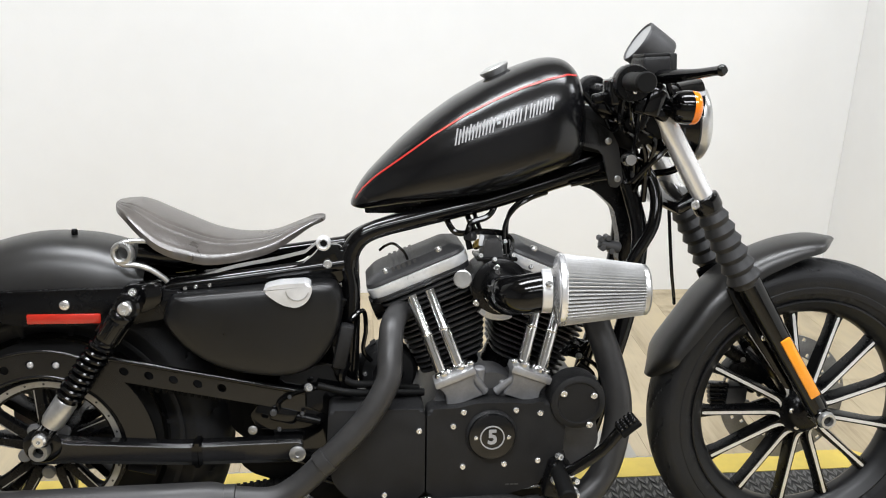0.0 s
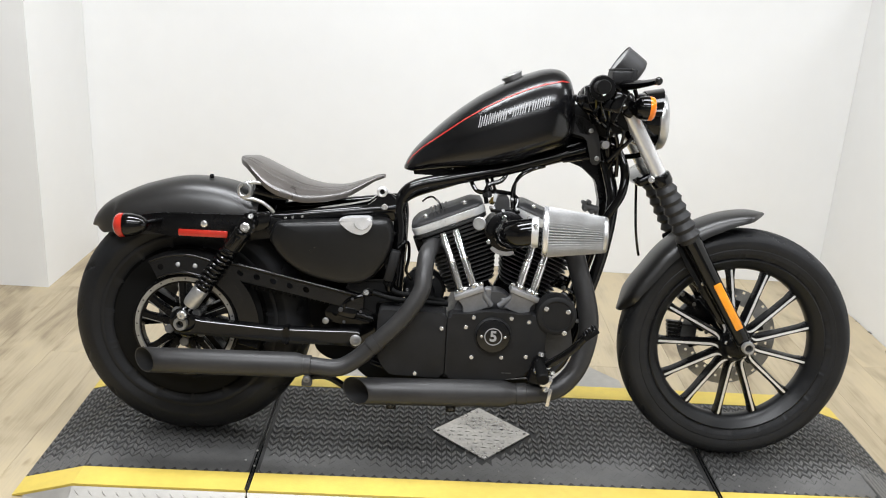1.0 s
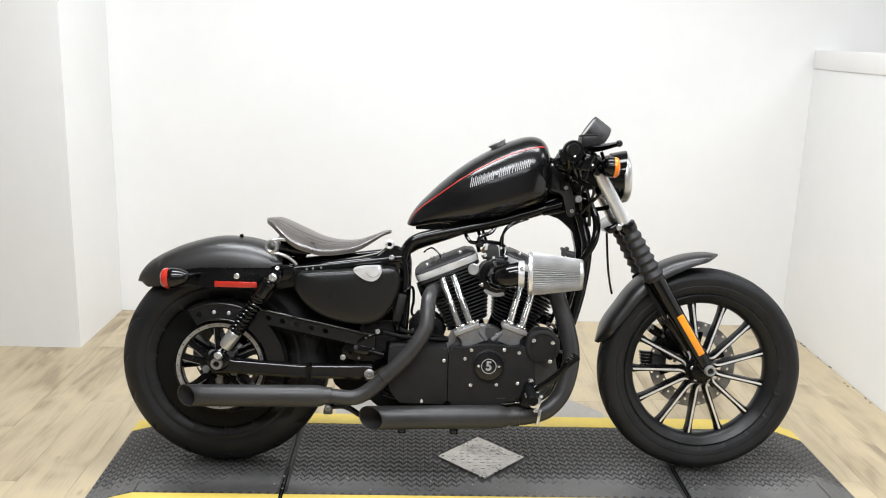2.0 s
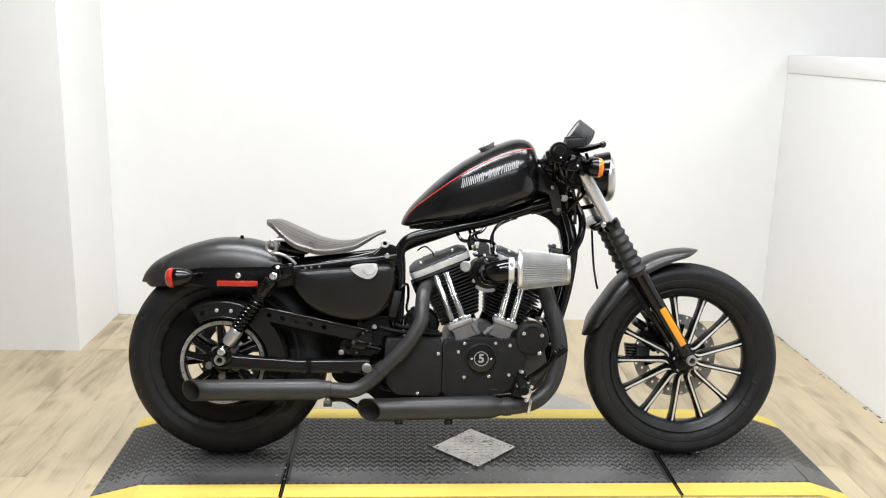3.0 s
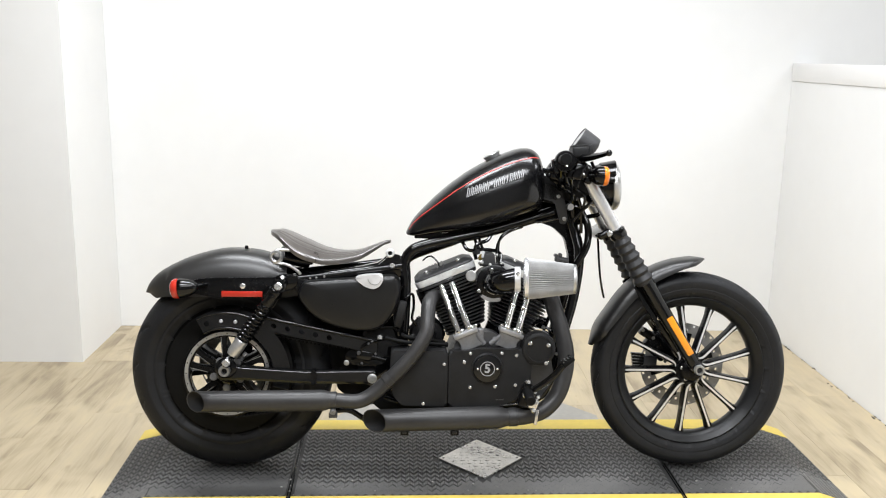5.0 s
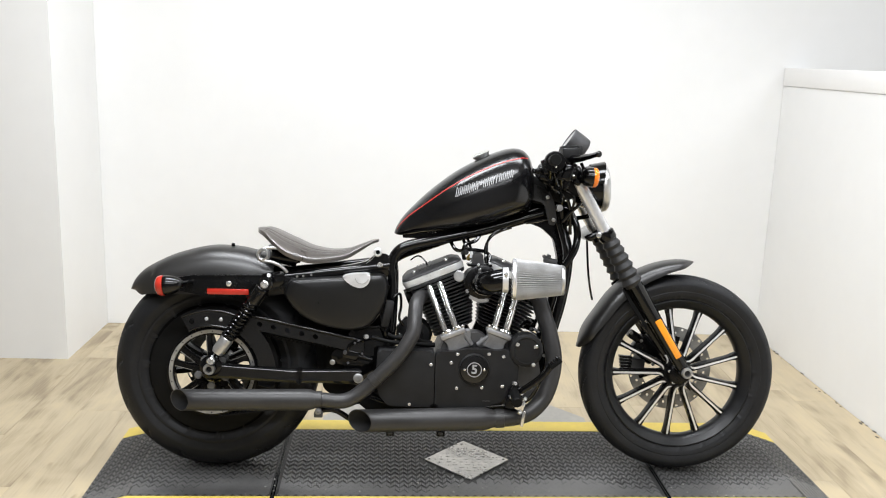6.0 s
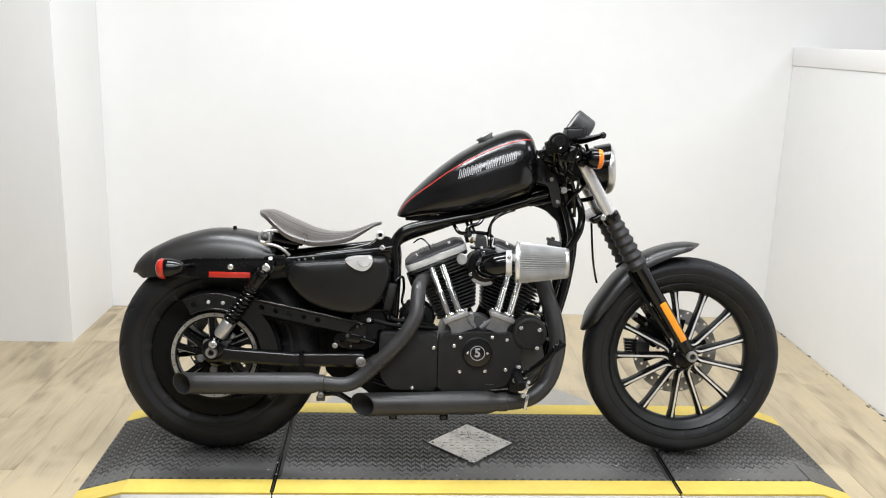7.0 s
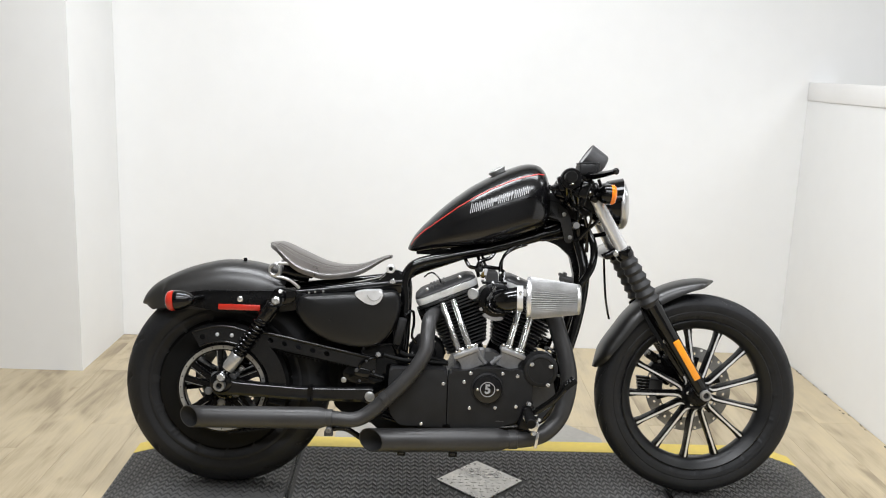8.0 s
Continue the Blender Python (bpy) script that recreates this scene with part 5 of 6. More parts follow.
# intake: carburettor, elbow and cone filter
intake = empty("intake", None, engine)
FA = Vector((1.0, -0.10, 0.014)).normalized()
part("carburettor", rod(B(), (0.828, 0.02, 0.603), (0.828, -0.10, 0.603), 0.036, 0.04, 24, 0.004), GREYCAST, intake)
part("backing_plate", lathe(B(), [(0.052, 0), (0.055, 0.003), (0.055, 0.012), (0.048, 0.016), (0.03, 0.016)], (0.845, -0.098, 0.602), Y, 36), SATIN, intake)
arc = [(0.845 + r * math.cos(t), 0.602 + r * math.sin(t)) for r, angs in ((0.064, np.linspace(228, 292, 12)), (0.053, np.linspace(292, 228, 12))) for t in np.radians(angs)]
part("trim_ring", slab(B(), arc, -0.112, -0.104, 0.001), CHROME, intake)
bm = B()
slab(bm, rounded([(0.811, 0.645), (0.814, 0.688), (0.820, 0.695), (0.841, 0.695), (0.847, 0.688), (0.851, 0.645)], 0.006), -0.10, -0.04, 0.006)
part("vacuum_dome", bm, GREYCAST, intake)
bm = B()
block(bm, (0.838, -0.07, 0.655), (0.078, 0.075, 0.007), bevel=0.002)
part("carburettor_top", bm, SATIN, intake)
for x, z, y in ((0.806, 0.661, -0.10), (0.868, 0.661, -0.10), (0.858, 0.67, -0.06), (0.90, 0.642, -0.115), (0.83, 0.657, -0.118), (0.855, 0.684, -0.08)):
    bolt((x, y, z), 0.0048, 0.008, intake, (0.1, -1, 0.4), material=DISC)
bm = B()
block(bm, (0.811, -0.075, 0.687), (0.009, 0.012, 0.022), (0, 8, 0), 0.002)
part("fuel_fitting", bm, LAMPGLASS, intake)
bm = B()
rod(bm, (0.781, -0.07, 0.690), (0.797, -0.085, 0.697), 0.008, 0.009, 14, 0.002)
part("hose_joint", bm, DULL, intake)
tube(bm := B(), [(0.843, -0.105, 0.602, 0.036), (0.843, -0.150, 0.603, 0.037), (0.848, -0.192, 0.608, 0.037), (0.866, -0.220, 0.615, 0.0365), (0.888, -0.228, 0.621, 0.036), (0.912, -0.232, 0.626, 0.036)], 0.04, 28)
part("elbow", bm, GLOSS, intake, "gloss black intake elbow")
part("hose_clamp", lathe(B(), [(0.0370, 0), (0.0390, 0.001), (0.0390, 0.017), (0.0370, 0.018)], (0.896, -0.230, 0.6245), FA, 36), BRUSHED, intake)
bolt((0.900, -0.267, 0.645), 0.006, 0.012, intake, (0.2, -1, 0.3))
FO = Vector((0.927, -0.233, 0.627))
part("filter_flange", lathe(B(), [(0.040, -0.003), (0.060, -0.003), (0.0635, -0.001), (0.0645, 0.002), (0.0645, 0.007), (0.0625, 0.010), (0.05, 0.010)], FO, FA, 44), STEEL, intake, "chrome filter flange")
d, u, v = axes(FA)
rings = []
NP = 54
for k in range(9):
    t = k / 8
    r = 0.0600 - 0.0180 * t
    ring = []
    for i in range(NP * 4):
        a = math.tau * i / (NP * 4)
        w = (0.2, 1.0, 0.2, -1.4)[i % 4] * 0.0036
        wob = 0.0008 * math.sin(3 * t * 7 + i * 0.9)
        ring.append(FO + d * (0.010 + 0.138 * t) + (u * math.cos(a + wob) + v * math.sin(a + wob)) * (r + w))
    rings.append(ring)
part("filter_pleats", skin(B(), rings), PLEAT, intake, "pale grey pleated cone filter", smooth=0)
part("filter_end", lathe(B(), [(0.0425, 0.144), (0.0450, 0.146), (0.0450, 0.153), (0.041, 0.157), (0.02, 0.159), (0.001, 0.159)], FO, FA, 40), SILVER, intake, "bright metal end cap")
part("choke_knob", lathe(B(), [(0.006, -0.05), (0.006, 0), (0.0150, 0.001), (0.0175, 0.003), (0.0175, 0.009), (0.0155, 0.011), (0.001, 0.0114)], (0.772, -0.115, 0.621), (-0.2, -1, 0.1), 28), SILVER, intake, "bright disc knob")
for x, z in ((0.798, 0.573), (0.870, 0.570), (0.836, 0.641)):
    bolt((x, -0.112, z), 0.0065, 0.007, intake, material=CHROME)
bolt((0.802, -0.06, 0.671), 0.008, 0.02, intake, (0.3, -0.6, 0.6), material=BRASS, name="fitting")
# starter and lines behind the rear pipe
st = part("starter_motor", lathe(B(), [(0.056, 0.0), (0.058, 0.006), (0.058, 0.03), (0.055, 0.034), (0.055, 0.046), (0.050, 0.054), (0.030, 0.060), (0.028, 0.052), (0.001, 0.052)], (0.634, -0.01, 0.42), Y, 36), WRINKLE, engine, "round black starter motor")
for k in range(3):
    t = radians(120 * k + 60)
    bolt((0.634 + 0.045 * math.cos(t), -0.062, 0.42 + 0.045 * math.sin(t)), 0.005, 0.006, st)
for k in range(9):
    t = radians(40 * k)
    bm = B()
    block(bm, (0.634 + 0.0575 * math.cos(t), -0.026, 0.42 + 0.0575 * math.sin(t)), (0.006, 0.03, 0.012), (0, -40 * k, 0), 0.001)
    part("motor_rib", bm, WRINKLE, st)
for pts, r, mt in (([(0.53, -0.13, 0.46), (0.56, -0.14, 0.43), (0.62, -0.13, 0.42), (0.69, -0.11, 0.405)], 0.007, RUBBER),
                   ([(0.50, -0.14, 0.425), (0.56, -0.145, 0.412), (0.63, -0.13, 0.405), (0.70, -0.12, 0.40)], 0.007, RUBBER),
                   ([(0.535, -0.12, 0.50), (0.53, -0.13, 0.55), (0.545, -0.13, 0.59)], 0.011, RUBBER)):
    tube(bm := B(), pts, r, 10)
    part("oil_line", bm, mt, engine)
bm = B()
block(bm, (0.548, -0.135, 0.50), (0.026, 0.03, 0.085), (0, 12, 0), 0.006)
part("coil", bm, WRINKLE, bike)
bolt((0.482, -0.155, 0.428), 0.008, 0.014, bike, (0.3, -1, 0.2))
bolt((0.380, -0.152, 0.346), 0.0085, 0.005, bike, material=DISC)
bolt((0.526, -0.118, 0.292), 0.0115, 0.008, bike)

# hardware between the front cylinder and its pipe
hw_ = part("horn_bracket", block(B(), (1.012, -0.055, 0.462), (0.036, 0.02, 0.04), (0, 20, 0), 0.006), GLOSS, engine)
for x, z, r in ((1.005, 0.475, 0.006), (1.022, 0.470, 0.005), (1.012, 0.450, 0.006)):
    bolt((x, -0.068, z), r, 0.010, hw_, (0.2, -1, 0.2), material=DISC)
for pts, r in (([(1.005, -0.10, 0.445), (1.030, -0.11, 0.425), (1.028, -0.11, 0.395), (1.045, -0.10, 0.365)], 0.0065),
               ([(1.018, -0.09, 0.455), (1.048, -0.10, 0.430), (1.050, -0.10, 0.385)], 0.0045)):
    tube(bm := B(), pts, r, 8)
    part("wire", bm, GLOSS, hw_)
for x, z, r in ((1.031, 0.420, 0.0055), (1.036, 0.392, 0.005), (1.049, 0.372, 0.0055)):
    bolt((x, -0.118, z), r, 0.008, hw_, (0.2, -1, 0.2), material=DISC)
tube(bm := B(), [(0.975, -0.07, 0.455), (0.995, -0.085, 0.475), (1.02, -0.08, 0.47), (1.035, -0.06, 0.50), (1.03, -0.05, 0.545)], 0.005, 8)
part("wire", bm, GLOSS, hw_)

# rear master cylinder and its fittings above the swingarm
rm = part("rear_master_cylinder", block(B(), (0.436, -0.125, 0.366), (0.05, 0.03, 0.03), (0, 14, 0), 0.006), GLOSS, bike, "black rear brake cylinder")
part("plunger", rod(B(), (0.455, -0.128, 0.362), (0.505, -0.13, 0.350), 0.009, 0.007, 16, 0.002), SATIN, rm)
part("banjo", lathe(B(), [(0.006, 0), (0.0065, 0.002), (0.0065, 0.006), (0.005, 0.008)], (0.418, -0.142, 0.376), Y, 18), GREYCAST, rm)
for x, z, r in ((0.470, 0.372, 0.0045), (0.427, 0.342, 0.005), (0.447, 0.405, 0.0045)):
    bolt((x, -0.142, z), r * 0.85, 0.008, rm, (0.2, -1, 0.25), material=GREYCAST)
for pts, r in (([(0.50, -0.135, 0.42), (0.46, -0.14, 0.412), (0.43, -0.138, 0.395), (0.425, -0.135, 0.372)], 0.005),
               ([(0.56, -0.13, 0.545), (0.585, -0.11, 0.56), (0.59, -0.10, 0.52), (0.585, -0.10, 0.48), (0.60, -0.09, 0.455)], 0.0042)):
    tube(bm := B(), pts, r, 8)
    part("brake_line", bm, GLOSS, rm)
bm = B()
slab(bm, rounded([(0.37, 0.36), (0.39, 0.385), (0.48, 0.375), (0.52, 0.355), (0.50, 0.335), (0.42, 0.33), (0.385, 0.335)], 0.008), -0.118, -0.108, 0.002)
part("bracket_plate", bm, GLOSS, rm)

# exhausts
rp = part("rear_exhaust_pipe", tube(B(), [(0.678, -0.04, 0.545), (0.654, -0.085, 0.549), (0.638, -0.135, 0.534), (0.633, -0.172, 0.492), (0.627, -0.192, 0.445), (0.585, -0.205, 0.378), (0.522, -0.21, 0.312), (0.466, -0.215, 0.262), (0.42, -0.22, 0.240), (0.36, -0.22, 0.242), (0.33, -0.22, 0.243)], 0.0228, 24), EXHAUST, bike, "matt black exhaust header")


def can_rings(p, q, rows, seg=36):
    """Rings along a straight can; rows are (radius, distance, slash), a slashed ring is cut to face outward."""
    p, q = Vector(p), Vector(q)
    d, u, v = axes(q - p)
    cut_ = math.tan(radians(47))
    rings = []
    for rad, a, slash in rows:
        ring = []
        for k in range(seg):
            o = (u * math.cos(k * math.tau / seg) + v * math.sin(k * math.tau / seg)) * rad
            ring.append(p + d * (a + slash * o.y * cut_) + o)
        rings.append(ring)
    return rings


def silencer(p, q, r, neck):
    """A straight can with a slash-cut open end."""
    n = (Vector(q) - Vector(p)).length
    rows = ((neck, 0, 0), (neck, 0.012, 0), (r * 0.94, 0.030, 0), (r, 0.044, 0), (r, n - 0.05, 0), (r, n - 0.0012, 1), (r * 0.985, n, 1), (r * 0.945, n, 1), (r * 0.93, n - 0.0015, 1))
    return skin(B(), can_rings(p, q, rows), caps=False)


def can_liner(p, q, r):
    """The sooty inside of the open end."""
    n = (Vector(q) - Vector(p)).length
    return skin(B(), can_rings(p, q, ((r * 0.93, n - 0.0016, 1), (r * 0.90, n - 0.05, 0), (r * 0.88, n - 0.18, 0), (0.001, n - 0.18, 0))), caps=False)


m1 = part("rear_silencer", silencer((0.352, -0.22, 0.243), (-0.076, -0.22, 0.2357), 0.0325, 0.0240), EXHAUST, bike, "straight matt black silencer with open end")
part("liner", can_liner((0.352, -0.22, 0.243), (-0.076, -0.22, 0.2357), 0.0325), SOOT, m1, "sooty inside of the open end")
part("band_clamp", lathe(B(), [(0.0240, 0), (0.0262, 0.001), (0.0262, 0.019), (0.0240, 0.02)], (0.335, -0.22, 0.2432), (1, 0, 0), 28), EXHAUST, m1)
part("band_clamp", lathe(B(), [(0.0232, 0), (0.0248, 0.001), (0.0248, 0.021), (0.0232, 0.022)], (0.505, -0.212, 0.298), (0.7, 0.06, 0.62), 28), EXHAUST, rp)
fp = part("front_exhaust_pipe", tube(B(), [(0.975, -0.04, 0.560), (1.004, -0.06, 0.574), (1.030, -0.08, 0.553), (1.045, -0.10, 0.508), (1.064, -0.125, 0.445), (1.077, -0.14, 0.375), (1.071, -0.15, 0.312), (1.046, -0.17, 0.250), (1.000, -0.19, 0.207), (0.94, -0.20, 0.191), (0.87, -0.20, 0.187)], 0.0265, 24), EXHAUST, bike, "matt black exhaust header")
part("band_clamp", lathe(B(), [(0.0268, 0), (0.0292, 0.001), (0.0292, 0.026), (0.0268, 0.027)], (0.890, -0.20, 0.1868), (1, -0.0, 0.045), 28), EXHAUST, fp)
m2 = part("front_silencer", silencer((0.895, -0.20, 0.187), (0.470, -0.20, 0.1734), 0.0355, 0.0275), EXHAUST, bike, "straight matt black silencer with open end")
part("liner", can_liner((0.895, -0.20, 0.187), (0.470, -0.20, 0.1734), 0.0355), SOOT, m2, "sooty inside of the open end")
tube(bm := B(), [(0.34, -0.20, 0.205), (0.39, -0.175, 0.20), (0.44, -0.15, 0.165), (0.50, -0.16, 0.141), (0.82, -0.17, 0.145)], 0.009, 10)
part("silencer_bracket", bm, SATIN, m2)
for x in (0.565, 0.722):
    bm = B()
    block(bm, (x, -0.192, 0.136), (0.026, 0.014, 0.020), bevel=0.003)
    part("bracket_tab", bm, SATIN, m2)
    bolt((x, -0.196, 0.138), 0.007, 0.007, m2, (0, -0.6, -0.8), material=GREYCAST)
bolt((0.345, -0.225, 0.212), 0.010, 0.014, m1, (0, -1, -0.3), material=MIDCAST)
bm = B()
block(bm, (0.345, -0.222, 0.198), (0.026, 0.02, 0.016), bevel=0.002)
part("clamp_foot", bm, GREYCAST, m1)

# foot control
part("brake_rod", rod(B(), (0.60, -0.150, 0.188), (0.963, -0.165, 0.2247), 0.0034, seg=10), BOLT, bike, "thin bright brake rod")
pedal = part("brake_pedal", tube(B(), [(0.94, -0.225, 0.268), (0.975, -0.235, 0.290), (1.02, -0.24, 0.325), (1.05, -0.24, 0.36)], 0.0105, 12), GLOSS, bike, "black brake pedal lever")
bm = B()
block(bm, (1.064, -0.245, 0.374), (0.042, 0.046, 0.012), (0, -38, 0), 0.003)
pad = part("pedal_pad", bm, RUBBER, pedal, "studded rubber pedal pad")
bm = B()
for i in range(4):
    for j in range(4):
        c = pose(1.064, -0.245, 0.374, 0, -38, 0) @ Vector(((i - 1.5) * 0.0092, (j - 1.5) * 0.0105, 0.0080))
        block(bm, c, (0.0062, 0.0070, 0.006), (0, -38, 0), 0.0012, 1)
part("stud", bm, GUARDP, pad)
peg = part("foot_peg", rod(B(), (0.945, -0.17, 0.285), (0.945, -0.30, 0.262), 0.014, 0.016, 16, 0.003), RUBBER, bike)
part("peg_mount", lathe(B(), [(0.02, 0), (0.022, 0.004), (0.020, 0.02), (0.012, 0.026)], (0.945, -0.165, 0.288), Y, 18), SATIN, peg)
bm = B()
block(bm, (0.968, -0.262, 0.205), (0.010, 0.012, 0.05), (0, 8, 0), 0.003)
part("peg_feeler", bm, CHROME, peg)
bm = B()
block(bm, (0.958, -0.255, 0.245), (0.028, 0.03, 0.03), (0, 20, 0), 0.005)
part("peg_knuckle", bm, BOLT, peg)

for x, y, z, r in ((0.945, -0.205, 0.300, 0.007), (0.962, -0.225, 0.275, 0.008), (0.935, -0.225, 0.262, 0.009), (0.975, -0.215, 0.255, 0.007), (0.955, -0.26, 0.225, 0.008)):
    bolt((x, y, z), r, 0.014, peg, (0.3, -1, 0.2), material=BOLT)
bm = B()
block(bm, (0.945, -0.20, 0.255), (0.045, 0.05, 0.07), (0, 15, 0), 0.010, 3)
part("peg_bracket", bm, SATIN, peg)

# fork
for sgn in (-1, 1):
    y = sgn * 0.105
    def up(z):
        return fork_at(z, y, 0.012 if sgn > 0 else 0.0)
    k = math.sqrt(1 + 0.588 ** 2)
    foot = up(0.333) + Vector((0.016, 0, 0))
    leg = part("fork_leg", lathe(B(), [(0.014, -0.012), (0.019, -0.004), (0.0205, 0.02), (0.0215, 0.10), (0.0235, 0.20), (0.0255, 0.30 * k - 0.02), (0.024, 0.30 * k)], foot, up(0.633) + Vector((0.003, 0, 0)) - foot, 28), GLOSS, bike, "gloss black lower fork leg")
    prof = [(0.026, 0.0)]
    n = 6
    L = 0.140 * k
    for i in range(n):
        t0 = i / n
        r, low = 0.0345 - 0.0055 * t0, 0.0262 - 0.002 * t0
        prof += [(low, t0 * L + 0.004), (low + 0.0012, t0 * L + 0.006), (r - 0.0012, (t0 + 0.52 / n) * L), (r, (t0 + 0.58 / n) * L), (r - 0.0010, (t0 + 0.66 / n) * L)]
    prof += [(0.0235, L + 0.003), (0.025, L + 0.006), (0.025, L + 0.014), (0.021, L + 0.017)]
    part("fork_gaiter", lathe(B(), prof, up(0.602), FD, 32), DULL, leg, "ribbed rubber fork gaiter")
    part("stanchion", rod(B(), up(0.745), up(0.965), 0.0205, seg=28), STEEL, leg, "chrome fork tube")
    part("axle_clamp", rod(B(), (1.513, sgn * 0.088, 0.325), (1.513, sgn * 0.128, 0.325), 0.021, 0.020, 24, 0.004), GLOSS, leg)
    nut = part("axle_nut", lathe(B(), [(0.0175, 0), (0.0175, 0.008), (0.0155, 0.013), (0.0105, 0.013), (0.0098, 0.002), (0.001, 0.002)], (1.513, sgn * 0.126, 0.325), (0, sgn, 0), 12), SILVER, leg)
    # solid black disc paints the dark of the hollow axle
    part("bore_shade_disc", lathe(B(), [(0.0096, 0.0022), (0.0096, 0.0032), (0.001, 0.0032)], (1.513, sgn * 0.126, 0.325), (0, sgn, 0), 16), DARKGAP, nut, "black disc standing for the shaded hollow of the axle")
    c = fork_at(0.435, sgn * 0.1285, 0.016)
    bm = B()
    block(bm, c, (0.022, 0.008, 0.142), (0, -32.0, 0), 0.003)
    part("fork_reflector", bm, AMBER, leg, "amber fork reflector")
    bm = B()
    block(bm, (1.50, sgn * 0.10, 0.36), (0.03, 0.03, 0.06), (0, -30, 0), 0.006)
    part("leg_foot", bm, GLOSS, leg)
for z, w in ((0.762, 0.245), (0.955, 0.25)):
    bm = B()
    c = fork_at(z, 0, -0.035)
    block(bm, c, (0.060, w - 0.02, 0.024), (0, -30.5, 0), 0.010, 3)
    for sgn in (-1, 1):
        ahead = 0.012 if sgn > 0 else 0.0
        lathe(bm, [(0.0212, -0.016), (0.0265, -0.014), (0.028, -0.010), (0.028, 0.010), (0.0265, 0.014), (0.0212, 0.016)], fork_at(z - (0.02 if sgn > 0 else 0.0), sgn * 0.105, ahead), FD, 28)
    tcl = part("triple_clamp", bm, GLOSS, bike, "black fork clamp")
    for sgn in (-1, 1):
        bolt(fork_at(z, sgn * w / 2, -0.03), 0.009, 0.008, tcl, (0, sgn, 0))

# front brake caliper and its hose
cal = part("brake_caliper", block(B(), (1.432, 0.072, 0.366), (0.090, 0.05, 0.072), (0, 40, 0), 0.012, 3), SATIN, bike, "black brake caliper")
bm = B()
block(bm, (1.390, 0.060, 0.410), (0.052, 0.04, 0.030), (0, 32, 0), 0.008, 3)
part("bridge", bm, SATIN, cal)
bm = B()
block(bm, (1.400, 0.046, 0.313), (0.046, 0.016, 0.044), (0, 4, 0), 0.004)
part("pad_plate", bm, GREYCAST, cal)
for i in range(5):
    bm = B()
    block(bm, (1.357, 0.046, 0.342 - 0.0105 * i), (0.044 - 0.003 * i, 0.022, 0.0078), (0, 4, 0), 0.001)
    part("cooling_fin", bm, SATIN, cal)
for x, z in ((1.372, 0.425), (1.408, 0.398), (1.452, 0.318), (1.425, 0.300)):
    bolt((x, 0.044, z), 0.006, 0.006, cal, material=DISC)

# headlamp with visor
hd = (1.0, 0, 0.06)
HC = Vector((1.166, 0, 0.909))
hl = part("headlamp", lathe(B(), [(0.001, -0.035), (0.03, -0.03), (0.058, -0.008), (0.070, 0.02), (0.074, 0.05), (0.074, 0.068)], HC, hd, 44), GLOSS, bike, "gloss black headlamp with chrome rim")
part("bezel", lathe(B(), [(0.072, 0.064), (0.079, 0.066), (0.081, 0.074), (0.079, 0.084), (0.072, 0.090), (0.069, 0.088), (0.069, 0.07)], HC, hd, 48, caps=False, loop=True), SILVER, hl, "chrome headlamp rim")
part("lens", lathe(B(), [(0.0700, 0.082), (0.066, 0.087), (0.055, 0.093), (0.03, 0.099), (0.001, 0.101)], HC, hd, 40), LAMPGLASS, hl, "clear headlamp lens")
bm = B()
rings = []
for a in np.linspace(8, 172, 29):
    ra = radians(a)
    out = Vector((0, math.cos(ra), math.sin(ra)))
    p = HC + Vector((0.034, 0, 0)) + out * 0.0765
    q = HC + Vector((0.062 + 0.018 * math.sin(ra), 0, 0.004)) + out * 0.082
    rings.append([p, q, q + out * 0.003, p + out * 0.003])
part("visor", skin(bm, rings), GLOSS, hl, "short black headlamp visor")
tube(bm := B(), [(1.15, -0.07, 0.93), (1.165, -0.085, 0.89), (1.20, -0.085, 0.845), (1.185, -0.06, 0.82), (1.15, -0.03, 0.81)], 0.007, 10)
part("headlamp_bracket", bm, GLOSS, hl)

